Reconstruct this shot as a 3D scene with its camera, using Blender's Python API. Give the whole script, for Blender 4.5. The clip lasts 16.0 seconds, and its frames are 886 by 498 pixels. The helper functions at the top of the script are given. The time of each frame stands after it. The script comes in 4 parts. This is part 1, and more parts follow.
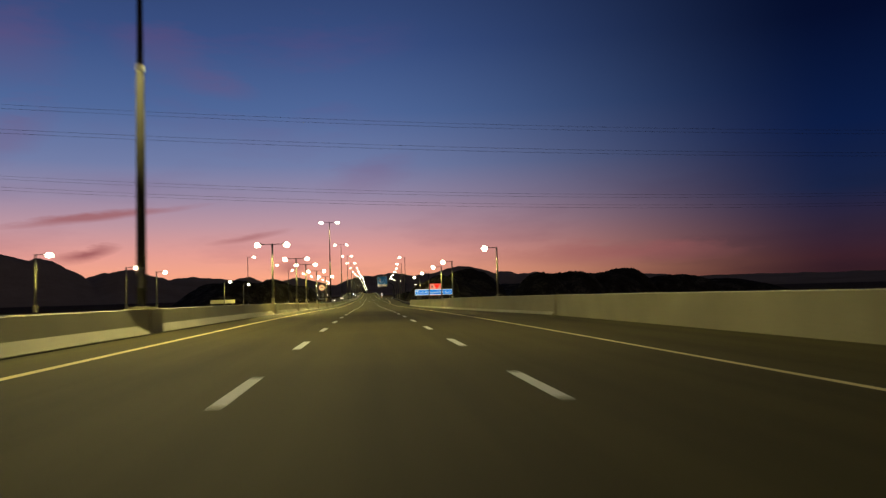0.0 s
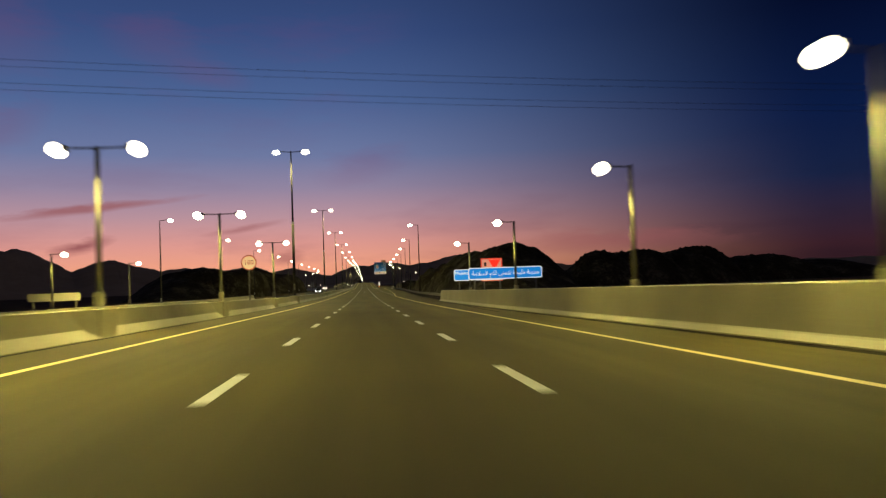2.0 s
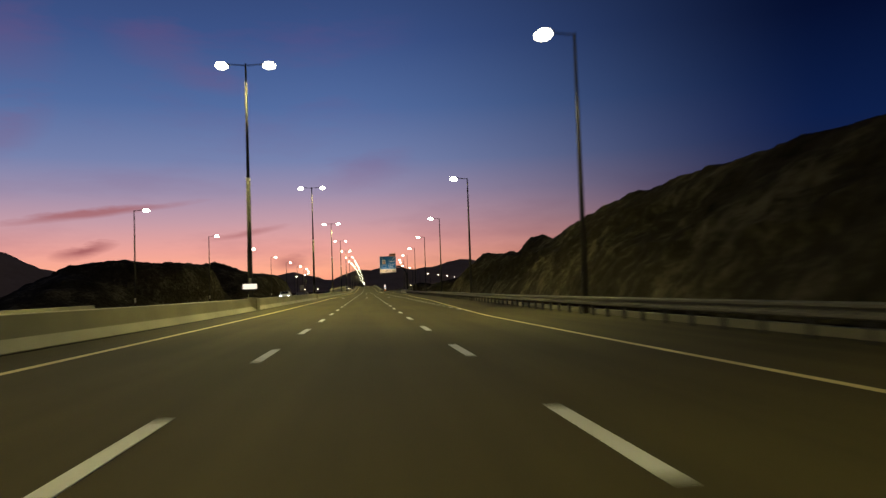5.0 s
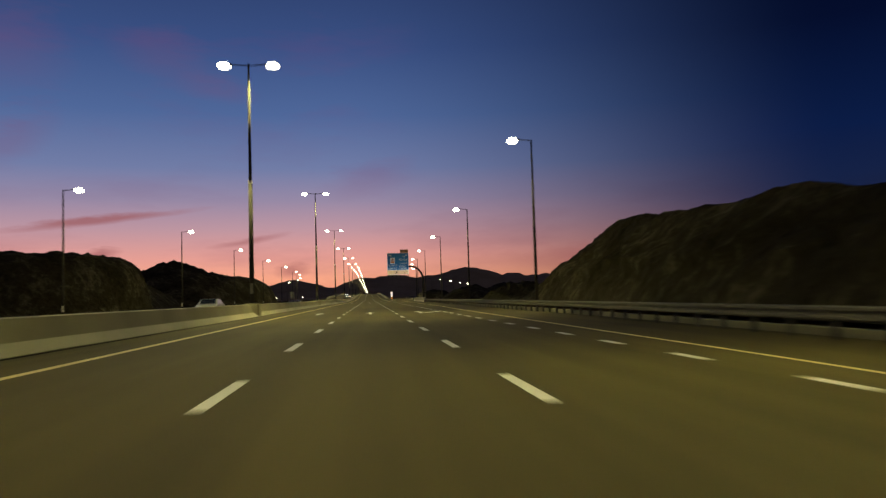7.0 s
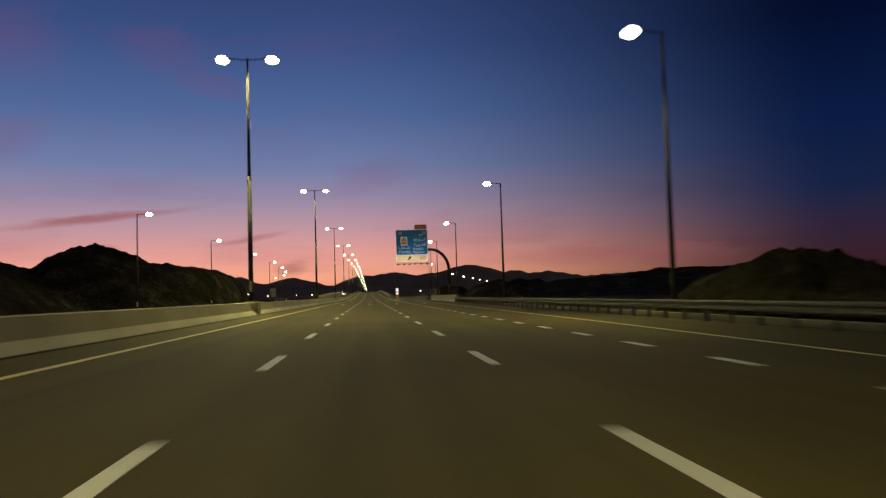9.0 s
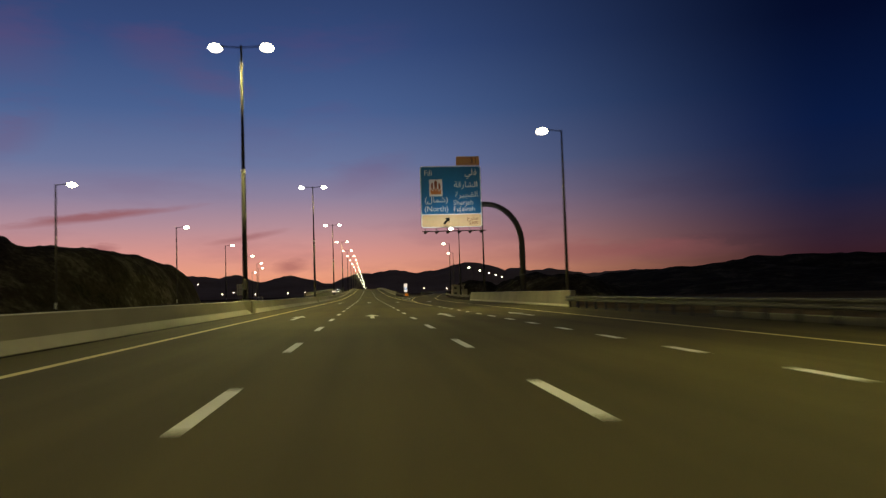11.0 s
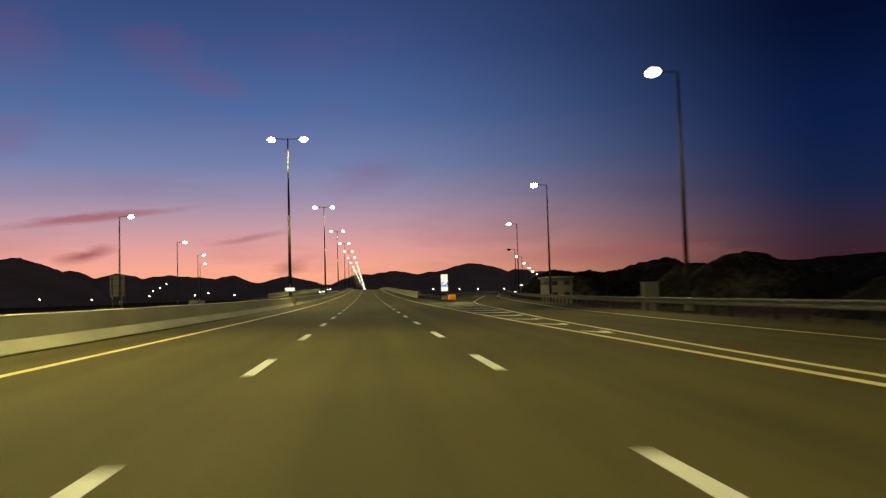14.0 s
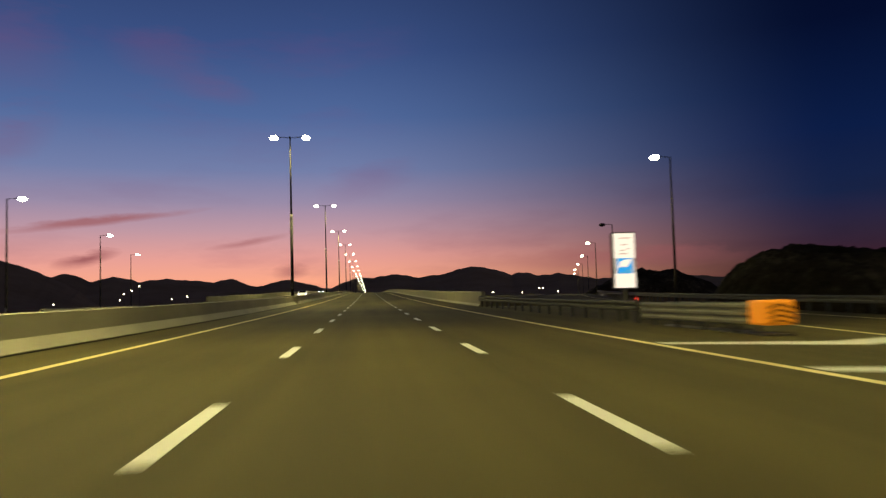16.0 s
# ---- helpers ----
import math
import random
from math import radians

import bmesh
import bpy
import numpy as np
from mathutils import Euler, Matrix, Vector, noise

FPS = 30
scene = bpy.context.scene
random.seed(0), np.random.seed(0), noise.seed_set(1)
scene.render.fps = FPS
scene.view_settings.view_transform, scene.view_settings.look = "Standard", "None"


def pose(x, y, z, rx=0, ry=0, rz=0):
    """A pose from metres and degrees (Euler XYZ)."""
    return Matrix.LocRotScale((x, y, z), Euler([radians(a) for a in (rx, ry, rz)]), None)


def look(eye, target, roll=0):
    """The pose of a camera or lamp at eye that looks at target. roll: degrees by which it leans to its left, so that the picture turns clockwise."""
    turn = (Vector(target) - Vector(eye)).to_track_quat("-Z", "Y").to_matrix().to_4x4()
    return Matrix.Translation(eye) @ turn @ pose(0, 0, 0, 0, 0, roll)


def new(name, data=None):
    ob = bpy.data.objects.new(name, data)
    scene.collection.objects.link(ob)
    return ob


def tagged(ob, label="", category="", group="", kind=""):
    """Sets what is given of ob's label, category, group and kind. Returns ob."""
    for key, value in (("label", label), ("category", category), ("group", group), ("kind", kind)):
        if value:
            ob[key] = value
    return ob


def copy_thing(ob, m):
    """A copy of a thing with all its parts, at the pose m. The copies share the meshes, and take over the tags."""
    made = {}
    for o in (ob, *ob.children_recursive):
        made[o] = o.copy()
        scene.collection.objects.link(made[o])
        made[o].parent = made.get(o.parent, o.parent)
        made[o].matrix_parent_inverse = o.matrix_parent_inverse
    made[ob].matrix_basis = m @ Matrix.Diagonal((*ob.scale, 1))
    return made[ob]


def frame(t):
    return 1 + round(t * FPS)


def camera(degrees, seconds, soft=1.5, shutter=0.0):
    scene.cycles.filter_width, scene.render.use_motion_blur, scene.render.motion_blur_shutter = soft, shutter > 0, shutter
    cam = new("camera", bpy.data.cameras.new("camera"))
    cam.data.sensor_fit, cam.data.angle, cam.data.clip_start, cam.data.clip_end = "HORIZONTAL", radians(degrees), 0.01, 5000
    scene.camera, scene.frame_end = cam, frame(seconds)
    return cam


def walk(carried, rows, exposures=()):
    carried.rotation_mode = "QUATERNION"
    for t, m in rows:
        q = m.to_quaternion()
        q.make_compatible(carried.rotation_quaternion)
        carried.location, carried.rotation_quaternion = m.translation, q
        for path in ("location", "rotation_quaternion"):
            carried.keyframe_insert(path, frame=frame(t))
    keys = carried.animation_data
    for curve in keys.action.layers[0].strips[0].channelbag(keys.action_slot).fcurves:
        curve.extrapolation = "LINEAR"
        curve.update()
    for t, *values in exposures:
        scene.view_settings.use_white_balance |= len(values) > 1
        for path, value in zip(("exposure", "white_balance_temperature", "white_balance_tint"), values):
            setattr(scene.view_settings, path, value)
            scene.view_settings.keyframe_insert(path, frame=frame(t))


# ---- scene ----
# camera: a car driving in the middle lane of three, lane centre on x = 0, travel along +y
EYE = 1.118
cam = camera(59.5, 16.0, soft=1.35, shutter=0.45)
# slope of the road along the way: down off the first bridge, level, up to the next one
GRADES = [(-200, 0.0), (-60, 0.0), (10, -0.0022), (36, -0.0042), (54, -0.0070), (72, -0.0085), (89, -0.0100), (125, -0.0100), (142, -0.0080), (160, -0.0066), (243, 0.0), (500, 0.0),
          (532, 0.0026), (550, 0.0050), (567, 0.0062), (600, 0.0095), (650, 0.0137), (740, 0.0167), (830, 0.0125), (920, 0.0020), (960, 0.0), (5000, 0.0)]


def climb(y):
    """The road's rise from its first point to y."""
    total = 0.0
    for (y0, g0), (y1, g1) in zip(GRADES, GRADES[1:]):
        if y <= y0:
            break
        reach = min(y, y1) - y0
        total += reach * (g0 + 0.5 * (g1 - g0) * reach / (y1 - y0))
    return total


def rise(y):
    """Height of the road's centre line; the level stretch lies at zero."""
    return climb(y) - climb(300)


def slope(y):
    """Degrees by which the road just ahead climbs."""
    return math.degrees(math.atan((rise(y + 22) - rise(y)) / 22))


DRIVE = [
    (0, -0.237, 6.819, 3.393, 1.641, -5.479),
    (0.5, -0.261, 24.885, 3.375, 1.604, -5.608),
    (1, -0.208, 43.134, 3.302, 2.138, -5.573),
    (1.5, -0.188, 61.145, 3.346, 2.055, -5.757),
    (2, -0.088, 78.421, 3.005, 2.10, -5.797),
    (2.5, -0.060, 96.296, 3.047, 2.032, -5.871),
    (3, 0.044, 114.049, 2.920, 2.063, -5.757),
    (3.5, 0.057, 131.300, 3.008, 2.001, -5.744),
    (4, 0.091, 147.696, 2.955, 2.039, -5.767),
    (6.5, -0.027, 231.702, 3.400, 1.848, -5.352),
    (7, -0.062, 248.793, 3.457, 1.736, -5.437),
    (7.5, -0.114, 265.907, 3.376, 1.828, -5.545),
    (8, -0.136, 282.986, 3.088, 1.621, -5.462),
    (8.5, -0.145, 299.283, 3.022, 1.564, -5.483),
    (9, -0.151, 316.249, 3.315, 1.771, -5.463),
    (11.5, -0.221, 401.843, 3.145, 1.832, -5.570),
    (12, -0.194, 419.023, 3.365, 1.786, -5.595),
    (12.5, -0.179, 435.497, 3.150, 1.543, -5.747),
    (13, -0.151, 452.674, 3.363, 1.581, -5.798),
    (13.5, -0.120, 470.048, 3.219, 1.764, -5.726),
    (14, -0.100, 487.365, 3.285, 1.653, -5.579),
    (14.5, -0.126, 503.991, 3.082, 1.885, -5.506),
    (15, -0.170, 521.219, 3.174, 1.771, -5.605),
    (15.5, -0.200, 538.686, 3.263, 1.643, -5.557),
    (16, -0.275, 556.034, 3.219, 1.627, -5.520),
]
walk(cam, [(t, pose(x, y, EYE + rise(y), 90 + pitch + slope(y), roll, yaw)) for t, x, y, pitch, roll, yaw in DRIVE],
     [(0, 0.2), (0.5, 0.4), (1.0, 0.6), (1.5, 0.0), (2.0, 0.1), (2.5, 0.0), (3.0, -0.05), (3.5, -0.15), (4.0, 0.45), (4.5, 0.4), (6.5, 0.2), (7.5, 0.2), (8.5, 0.3), (9, 0.2),
      (11.5, 0.0), (12.5, 0.4), (13.0, 0.1), (13.5, 0.1), (14.0, 0.3), (14.5, 0.2), (15.5, 0.15), (16, 0.25)])

# ---- world: dusk sky, afterglow ahead to the left ----
def lin(r, g, b):
    return tuple(((c / 255 + 0.055) / 1.055) ** 2.4 if c > 10 else c / 255 / 12.92 for c in (r, g, b)) + (1.0,)


class Graph:
    """Short hand for building node graphs."""

    def __init__(self, tree):
        self.tree = tree
        tree.nodes.clear()

    def add(self, kind, **values):
        node = self.tree.nodes.new(kind)
        for key, value in values.items():
            self.put(node.inputs[key], value)
        return node

    def put(self, socket, value):
        if isinstance(value, bpy.types.NodeSocket):
            self.tree.links.new(value, socket)
        else:
            socket.default_value = value

    def math(self, op, a, b=0.0, c=0.0, clamp=False):
        node = self.tree.nodes.new("ShaderNodeMath")
        node.operation, node.use_clamp = op, clamp
        for socket, value in zip(node.inputs, (a, b, c)):
            self.put(socket, value)
        return node.outputs[0]

    def ramp(self, fac, stops, mode="LINEAR"):
        node = self.tree.nodes.new("ShaderNodeValToRGB")
        node.color_ramp.interpolation = mode
        while len(node.color_ramp.elements) < len(stops):
            node.color_ramp.elements.new(1.0)
        for el, (place, colour) in zip(node.color_ramp.elements, stops):
            el.position, el.color = place, colour
        self.put(node.inputs[0], fac)
        return node.outputs[0]

    def mix(self, fac, a, b, mode="MIX"):
        node = self.tree.nodes.new("ShaderNodeMix")
        node.data_type, node.blend_type = "RGBA", mode
        self.put(node.inputs[0], fac)
        self.put(node.inputs[6], a)
        self.put(node.inputs[7], b)
        return node.outputs[2]

    def noise(self, vector, scale, detail=4.0, rough=0.5):
        node = self.tree.nodes.new("ShaderNodeTexNoise")
        if vector is not None:
            self.put(node.inputs["Vector"], vector)
        node.inputs["Scale"].default_value = scale
        node.inputs["Detail"].default_value = detail
        node.inputs["Roughness"].default_value = rough
        return node.outputs[0]


world = bpy.data.worlds.new("dusk")
scene.world = world
world.use_nodes = True
g = Graph(world.node_tree)
way = g.add("ShaderNodeTexCoord").outputs["Generated"]
axes = g.add("ShaderNodeSeparateXYZ", Vector=way)
up = g.math("MAXIMUM", axes.outputs[2], 0.0)
azimuth = g.math("ARCTAN2", axes.outputs[0], axes.outputs[1])
away = g.math("ABSOLUTE", g.math("SUBTRACT", azimuth, radians(-15)))
warm = g.ramp(g.math("MULTIPLY", up, 2.0), [
    (0.0, lin(214, 132, 104)), (0.05, lin(234, 157, 126)), (0.11, lin(216, 149, 139)), (0.18, lin(179, 141, 151)),
    (0.25, lin(142, 129, 155)), (0.33, lin(106, 117, 156)), (0.46, lin(74, 97, 144)), (0.62, lin(54, 75, 123)),
    (0.85, lin(36, 51, 90)), (1.0, lin(20, 31, 62))])
cool = g.ramp(g.math("MULTIPLY", up, 2.0), [
    (0.0, lin(44, 24, 28)), (0.06, lin(54, 29, 38)), (0.13, lin(44, 33, 52)), (0.22, lin(21, 32, 64)),
    (0.36, lin(10, 26, 64)), (0.6, lin(4, 12, 40)), (1.0, lin(2, 5, 17))])
side = g.ramp(away, [(0.19, (0, 0, 0, 1)), (0.84, (1, 1, 1, 1))], "EASE")
# the unseen sky behind: dull mauve under dark blue, raised to brighten the mountains
rear = g.ramp(g.math("MULTIPLY", up, 2.0), [(0.0, lin(112, 92, 82)), (0.3, lin(112, 98, 94)), (0.8, lin(74, 71, 82)), (1.0, lin(13, 18, 38))])
back = g.ramp(g.math("MULTIPLY", away, 0.4), [(0.40, (0, 0, 0, 1)), (0.72, (1, 1, 1, 1))], "EASE")
sky = g.mix(back, g.mix(side, warm, cool), rear)
stretched = g.add("ShaderNodeCombineXYZ", X=g.math("MULTIPLY", azimuth, 3.2), Y=g.math("MULTIPLY", up, 13.0), Z=2.35).outputs[0]
cloud = g.noise(stretched, 1.6, 6.0, 0.55)
veil = g.ramp(cloud, [(0.50, (0, 0, 0, 1)), (0.68, (1, 1, 1, 1))])
low = g.ramp(up, [(0.03, (1, 1, 1, 1)), (0.20, (0.0, 0.0, 0.0, 1))])
sky = g.mix(g.math("MULTIPLY", g.math("MULTIPLY", veil, low), 0.22), sky, g.mix(side, lin(108, 60, 92), lin(24, 18, 32)))
high = g.ramp(up, [(0.10, (0, 0, 0, 1)), (0.24, (1, 1, 1, 1))])
sky = g.mix(g.math("MULTIPLY", g.math("MULTIPLY", veil, high), g.math("SUBTRACT", 0.14, g.math("MULTIPLY", side, 0.9), clamp=True)), sky, lin(112, 62, 104))
DUSKY, PINK = lin(146, 84, 86), lin(120, 66, 98)
# single wisps: bearing, height, half length, half thickness, slope, strength, tint
WISPS = [(-0.325, 0.1003, 0.105, 0.0050, 0.124, 0.75, DUSKY),
         (-0.334, 0.058, 0.033, 0.0095, 0.214, 0.9, DUSKY),
         (-0.150, 0.0752, 0.042, 0.0045, 0.155, 0.5, DUSKY),
         (-0.095, 0.037, 0.021, 0.0088, 0.08, 0.55, DUSKY),
         (0.314, 0.045, 0.145, 0.0146, -0.003, 0.45, DUSKY),
         (-0.419, 0.287, 0.067, 0.0438, -0.008, 0.15, PINK),
         (-0.247, 0.293, 0.062, 0.0306, -0.254, 0.15, PINK),
         (-0.417, 0.188, 0.047, 0.0292, 0.428, 0.22, PINK),
         (-0.182, 0.259, 0.044, 0.0146, -0.141, 0.18, PINK),
         (0.0, 0.15, 0.055, 0.0219, 0.181, 0.18, PINK)]
ragged = g.noise(stretched, 5.0, 5.0, 0.6)
for bearing, height, half, thick, slope, amount, tint in WISPS:
    du = g.math("SUBTRACT", azimuth, bearing)
    dv = g.math("SUBTRACT", g.math("SUBTRACT", axes.outputs[2], height), g.math("MULTIPLY", du, slope))
    dv = g.math("ADD", dv, g.math("MULTIPLY", g.math("SUBTRACT", ragged, 0.5), thick * 2.2))
    du, dv = g.math("DIVIDE", du, half), g.math("DIVIDE", dv, thick)
    reach = g.math("SQRT", g.math("ADD", g.math("MULTIPLY", du, du), g.math("MULTIPLY", dv, dv)))
    body = g.math("SUBTRACT", 1.25, g.math("ADD", reach, g.math("MULTIPLY", g.math("SUBTRACT", ragged, 0.5), 0.9)), clamp=True)
    sky = g.mix(g.math("MULTIPLY", body, amount), sky, tint)
g.add("ShaderNodeOutputWorld", Surface=g.add("ShaderNodeBackground", Color=sky, Strength=1.0).outputs[0])

# ---- materials ----
def material(name):
    mat = bpy.data.materials.new(name)
    mat.use_nodes = True
    return mat, Graph(mat.node_tree)


def surface(name, dark, light, scale=3.0, rough=(0.6, 0.9), metal=0.0, bump=0.0, fine=40.0, coarse=0.25, spread=0.0, lit=0.0, shine=0.5):
    """A worn surface: two colours mixed by a coarse and a fine noise, with relief."""
    mat, q = material(name)
    place = q.add("ShaderNodeNewGeometry").outputs["Position"]
    broad = q.noise(place, scale * coarse, 3.0)
    grain = q.noise(place, fine, 5.0, 0.65)
    blend = q.math("ADD", q.math("MULTIPLY", broad, 0.6), q.math("MULTIPLY", grain, 0.4))
    colour = q.ramp(blend, [(0.35, dark + (1,)), (0.65, light + (1,))])
    if spread:
        luck = q.add("ShaderNodeObjectInfo").outputs["Random"]
        colour = q.mix(q.math("MULTIPLY", luck, spread), colour, dark + (1,))
    gloss = q.add("ShaderNodeMapRange", Value=broad)
    gloss.inputs[3].default_value, gloss.inputs[4].default_value = rough
    bsdf = q.add("ShaderNodeBsdfPrincipled", **{"Base Color": colour, "Roughness": gloss.outputs[0], "Metallic": metal, "Specular IOR Level": shine})
    if bump:
        bsdf_n = q.add("ShaderNodeBump", Strength=bump, Height=grain, Distance=0.02)
        q.put(bsdf.inputs["Normal"], bsdf_n.outputs[0])
    if lit:
        q.put(bsdf.inputs["Emission Color"], colour)
        bsdf.inputs["Emission Strength"].default_value = lit
    q.add("ShaderNodeOutputMaterial", Surface=bsdf.outputs[0])
    return mat


def glow(name, colour, strength):
    mat, q = material(name)
    q.add("ShaderNodeOutputMaterial", Surface=q.add("ShaderNodeEmission", Color=colour, Strength=strength).outputs[0])
    return mat


def asphalt_material():
    mat, q = material("asphalt")
    place = q.add("ShaderNodeNewGeometry").outputs["Position"]
    xyz = q.add("ShaderNodeSeparateXYZ", Vector=place)
    along = q.add("ShaderNodeCombineXYZ", X=xyz.outputs[0], Y=q.math("MULTIPLY", xyz.outputs[1], 0.03), Z=0.0).outputs[0]
    wheel = q.noise(along, 0.9, 3.0)
    patch = q.noise(place, 0.12, 4.0)
    stone = q.noise(place, 60.0, 4.0, 0.7)
    tone = q.math("ADD", q.math("ADD", q.math("MULTIPLY", wheel, 0.45), q.math("MULTIPLY", patch, 0.3)), q.math("MULTIPLY", stone, 0.25))
    colour = q.ramp(tone, [(0.36, (0.035, 0.0300, 0.0105, 1)), (0.64, (0.090, 0.0770, 0.027, 1))])
    bsdf = q.add("ShaderNodeBsdfPrincipled", **{"Base Color": colour, "Roughness": 0.8, "Specular IOR Level": 0.22})
    q.put(bsdf.inputs["Normal"], q.add("ShaderNodeBump", Strength=0.35, Height=stone, Distance=0.01).outputs[0])
    q.add("ShaderNodeOutputMaterial", Surface=bsdf.outputs[0])
    return mat


def rock_material():
    """Broken dark brown rock with paler stones and cracks."""
    mat, q = material("rock_slope")
    place = q.add("ShaderNodeNewGeometry").outputs["Position"]
    broad = q.noise(place, 0.18, 4.0)
    lump = q.noise(place, 1.1, 8.0, 0.7)
    cell = q.add("ShaderNodeTexVoronoi", Vector=place, Scale=1.3)
    colour = q.ramp(q.math("ADD", q.math("MULTIPLY", broad, 0.5), q.math("MULTIPLY", lump, 0.5)),
                    [(0.36, (0.018, 0.016, 0.010, 1)), (0.52, (0.054, 0.048, 0.030, 1)), (0.66, (0.17, 0.155, 0.105, 1))])
    height = q.math("ADD", q.math("MULTIPLY", lump, 1.0), q.math("MULTIPLY", cell.outputs["Distance"], 0.45))
    bsdf = q.add("ShaderNodeBsdfPrincipled", **{"Base Color": colour, "Roughness": 1.0, "Specular IOR Level": 0.05})
    q.put(bsdf.inputs["Normal"], q.add("ShaderNodeBump", Strength=0.9, Height=height, Distance=0.9).outputs[0])
    q.add("ShaderNodeOutputMaterial", Surface=bsdf.outputs[0])
    return mat


ASPHALT = asphalt_material()
SAND = surface("sandy_ground", (0.10, 0.078, 0.05), (0.20, 0.155, 0.10), 0.4, rough=(0.9, 1.0), bump=0.5, fine=3.0, shine=0.0)
ROCK = rock_material()
FARROCK = surface("distant_rock", (0.36, 0.28, 0.17), (0.50, 0.40, 0.26), 0.02, fine=0.05, shine=0.0)
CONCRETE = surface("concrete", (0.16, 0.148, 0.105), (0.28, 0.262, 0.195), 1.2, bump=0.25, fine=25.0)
# paler concrete; on barriers its tone carries the light falling from above
TOE = surface("pale_toplit_concrete", (0.27, 0.26, 0.215), (0.44, 0.42, 0.35), 1.0, bump=0.15, fine=20.0)
KERBSTONE = surface("kerb_concrete", (0.14, 0.135, 0.105), (0.25, 0.24, 0.19), 1.4, bump=0.2, fine=18.0, spread=0.3)
GALV = surface("galvanised_steel", (0.13, 0.128, 0.11), (0.24, 0.235, 0.21), 6.0, (0.5, 0.7), 0.35, fine=60.0)
# galvanised steel made darker; shade on the guard rail's face is in its colour
RAILSTEEL = surface("darkened_rail_steel", (0.075, 0.073, 0.062), (0.14, 0.136, 0.12), 6.0, (0.6, 0.8), 0.2, fine=60.0)
POLE = surface("painted_pole_steel", (0.030, 0.029, 0.027), (0.055, 0.052, 0.048), 3.0, (0.75, 0.9), 0.0, fine=30.0, shine=0.12)
SHEET = surface("bare_aluminium_sheet", (0.36, 0.35, 0.33), (0.48, 0.47, 0.44), 2.0, (0.5, 0.7), 0.0, fine=12.0)
DARKSTEEL = surface("dark_steel", (0.04, 0.04, 0.04), (0.08, 0.08, 0.075), 4.0, (0.4, 0.6), 0.5)
WHITEPAINT = surface("white_road_paint", (0.52, 0.53, 0.61), (0.74, 0.75, 0.84), 2.0, bump=0.2, fine=14.0, spread=0.25)
YELLOWPAINT = surface("yellow_road_paint", (0.58, 0.49, 0.25), (0.76, 0.66, 0.38), 2.0, bump=0.2, fine=14.0)
CREAMPAINT = surface("cream_road_paint", (0.56, 0.47, 0.26), (0.80, 0.70, 0.44), 2.0, bump=0.2, fine=14.0)
BLUE = surface("blue_sign_sheeting", (0.005, 0.13, 0.33), (0.008, 0.17, 0.40), 1.0, (0.3, 0.4), fine=5.0)
# unlit board sheets given a glow that stands in for returned headlight light
LITBLUE = surface("glowing_blue_board", (0.004, 0.20, 0.62), (0.006, 0.25, 0.70), 1.0, (0.3, 0.4), fine=5.0, lit=0.8)
LITWHITE = surface("glowing_white_print", (0.72, 0.74, 0.74), (0.82, 0.83, 0.82), 1.0, (0.3, 0.4), fine=5.0, lit=0.85)
# sign faces and borders emit a little, replacing headlight light they would throw back
LITRED = surface("glowing_red_sheeting", (0.62, 0.045, 0.02), (0.70, 0.06, 0.03), 1.0, (0.3, 0.4), fine=5.0, lit=0.6)
LITSALMON = surface("glowing_salmon_face", (0.72, 0.27, 0.17), (0.78, 0.32, 0.21), 1.0, (0.3, 0.4), fine=5.0, lit=0.7)
DULLRED = surface("glowing_red_border", (0.30, 0.06, 0.02), (0.38, 0.09, 0.03), 1.0, (0.3, 0.4), fine=5.0, lit=0.5)
LITFACE = surface("glowing_sign_face", (0.80, 0.46, 0.22), (0.86, 0.52, 0.26), 1.0, (0.3, 0.4), fine=5.0, lit=0.75)
CREAM = surface("yellow_sign_sheeting", (0.60, 0.43, 0.22), (0.68, 0.50, 0.27), 1.0, (0.3, 0.4), fine=5.0)
WHITE = surface("white_sign_sheeting", (0.72, 0.72, 0.70), (0.82, 0.82, 0.80), 1.0, (0.3, 0.4), fine=5.0)
BROWN = surface("brown_sign_sheeting", (0.20, 0.055, 0.02), (0.27, 0.075, 0.03), 1.0, (0.3, 0.4), fine=5.0)
CREST = surface("orange_print", (0.50, 0.17, 0.04), (0.60, 0.22, 0.06), 1.0, (0.3, 0.4), fine=5.0)
TAN = surface("tan_sign_sheeting", (0.44, 0.22, 0.075), (0.52, 0.28, 0.10), 1.0, (0.3, 0.4), fine=5.0)
# faint emission added to the cushion's sheeting in place of reflected headlights
ORANGE = surface("glowing_orange_sheeting", (0.84, 0.25, 0.010), (0.90, 0.31, 0.015), 1.0, (0.3, 0.4), fine=8.0, lit=0.28)
BLACK = surface("black_sheeting", (0.01, 0.01, 0.01), (0.02, 0.02, 0.02), 1.0, (0.4, 0.5), fine=5.0)
PLASTER = surface("painted_plaster", (0.19, 0.18, 0.14), (0.28, 0.265, 0.21), 0.8, bump=0.2, fine=12.0)
DARKGLASS, q = material("car_glass")
q.add("ShaderNodeOutputMaterial", Surface=q.add("ShaderNodeBsdfPrincipled", **{"Base Color": (0.01, 0.012, 0.015, 1), "Roughness": 0.05}).outputs[0])
CARPAINT, q = material("silver_car_paint")
q.add("ShaderNodeOutputMaterial", Surface=q.add("ShaderNodeBsdfPrincipled", **{"Base Color": (0.45, 0.46, 0.47, 1), "Roughness": 0.3, "Metallic": 0.5, "Coat Weight": 0.6}).outputs[0])
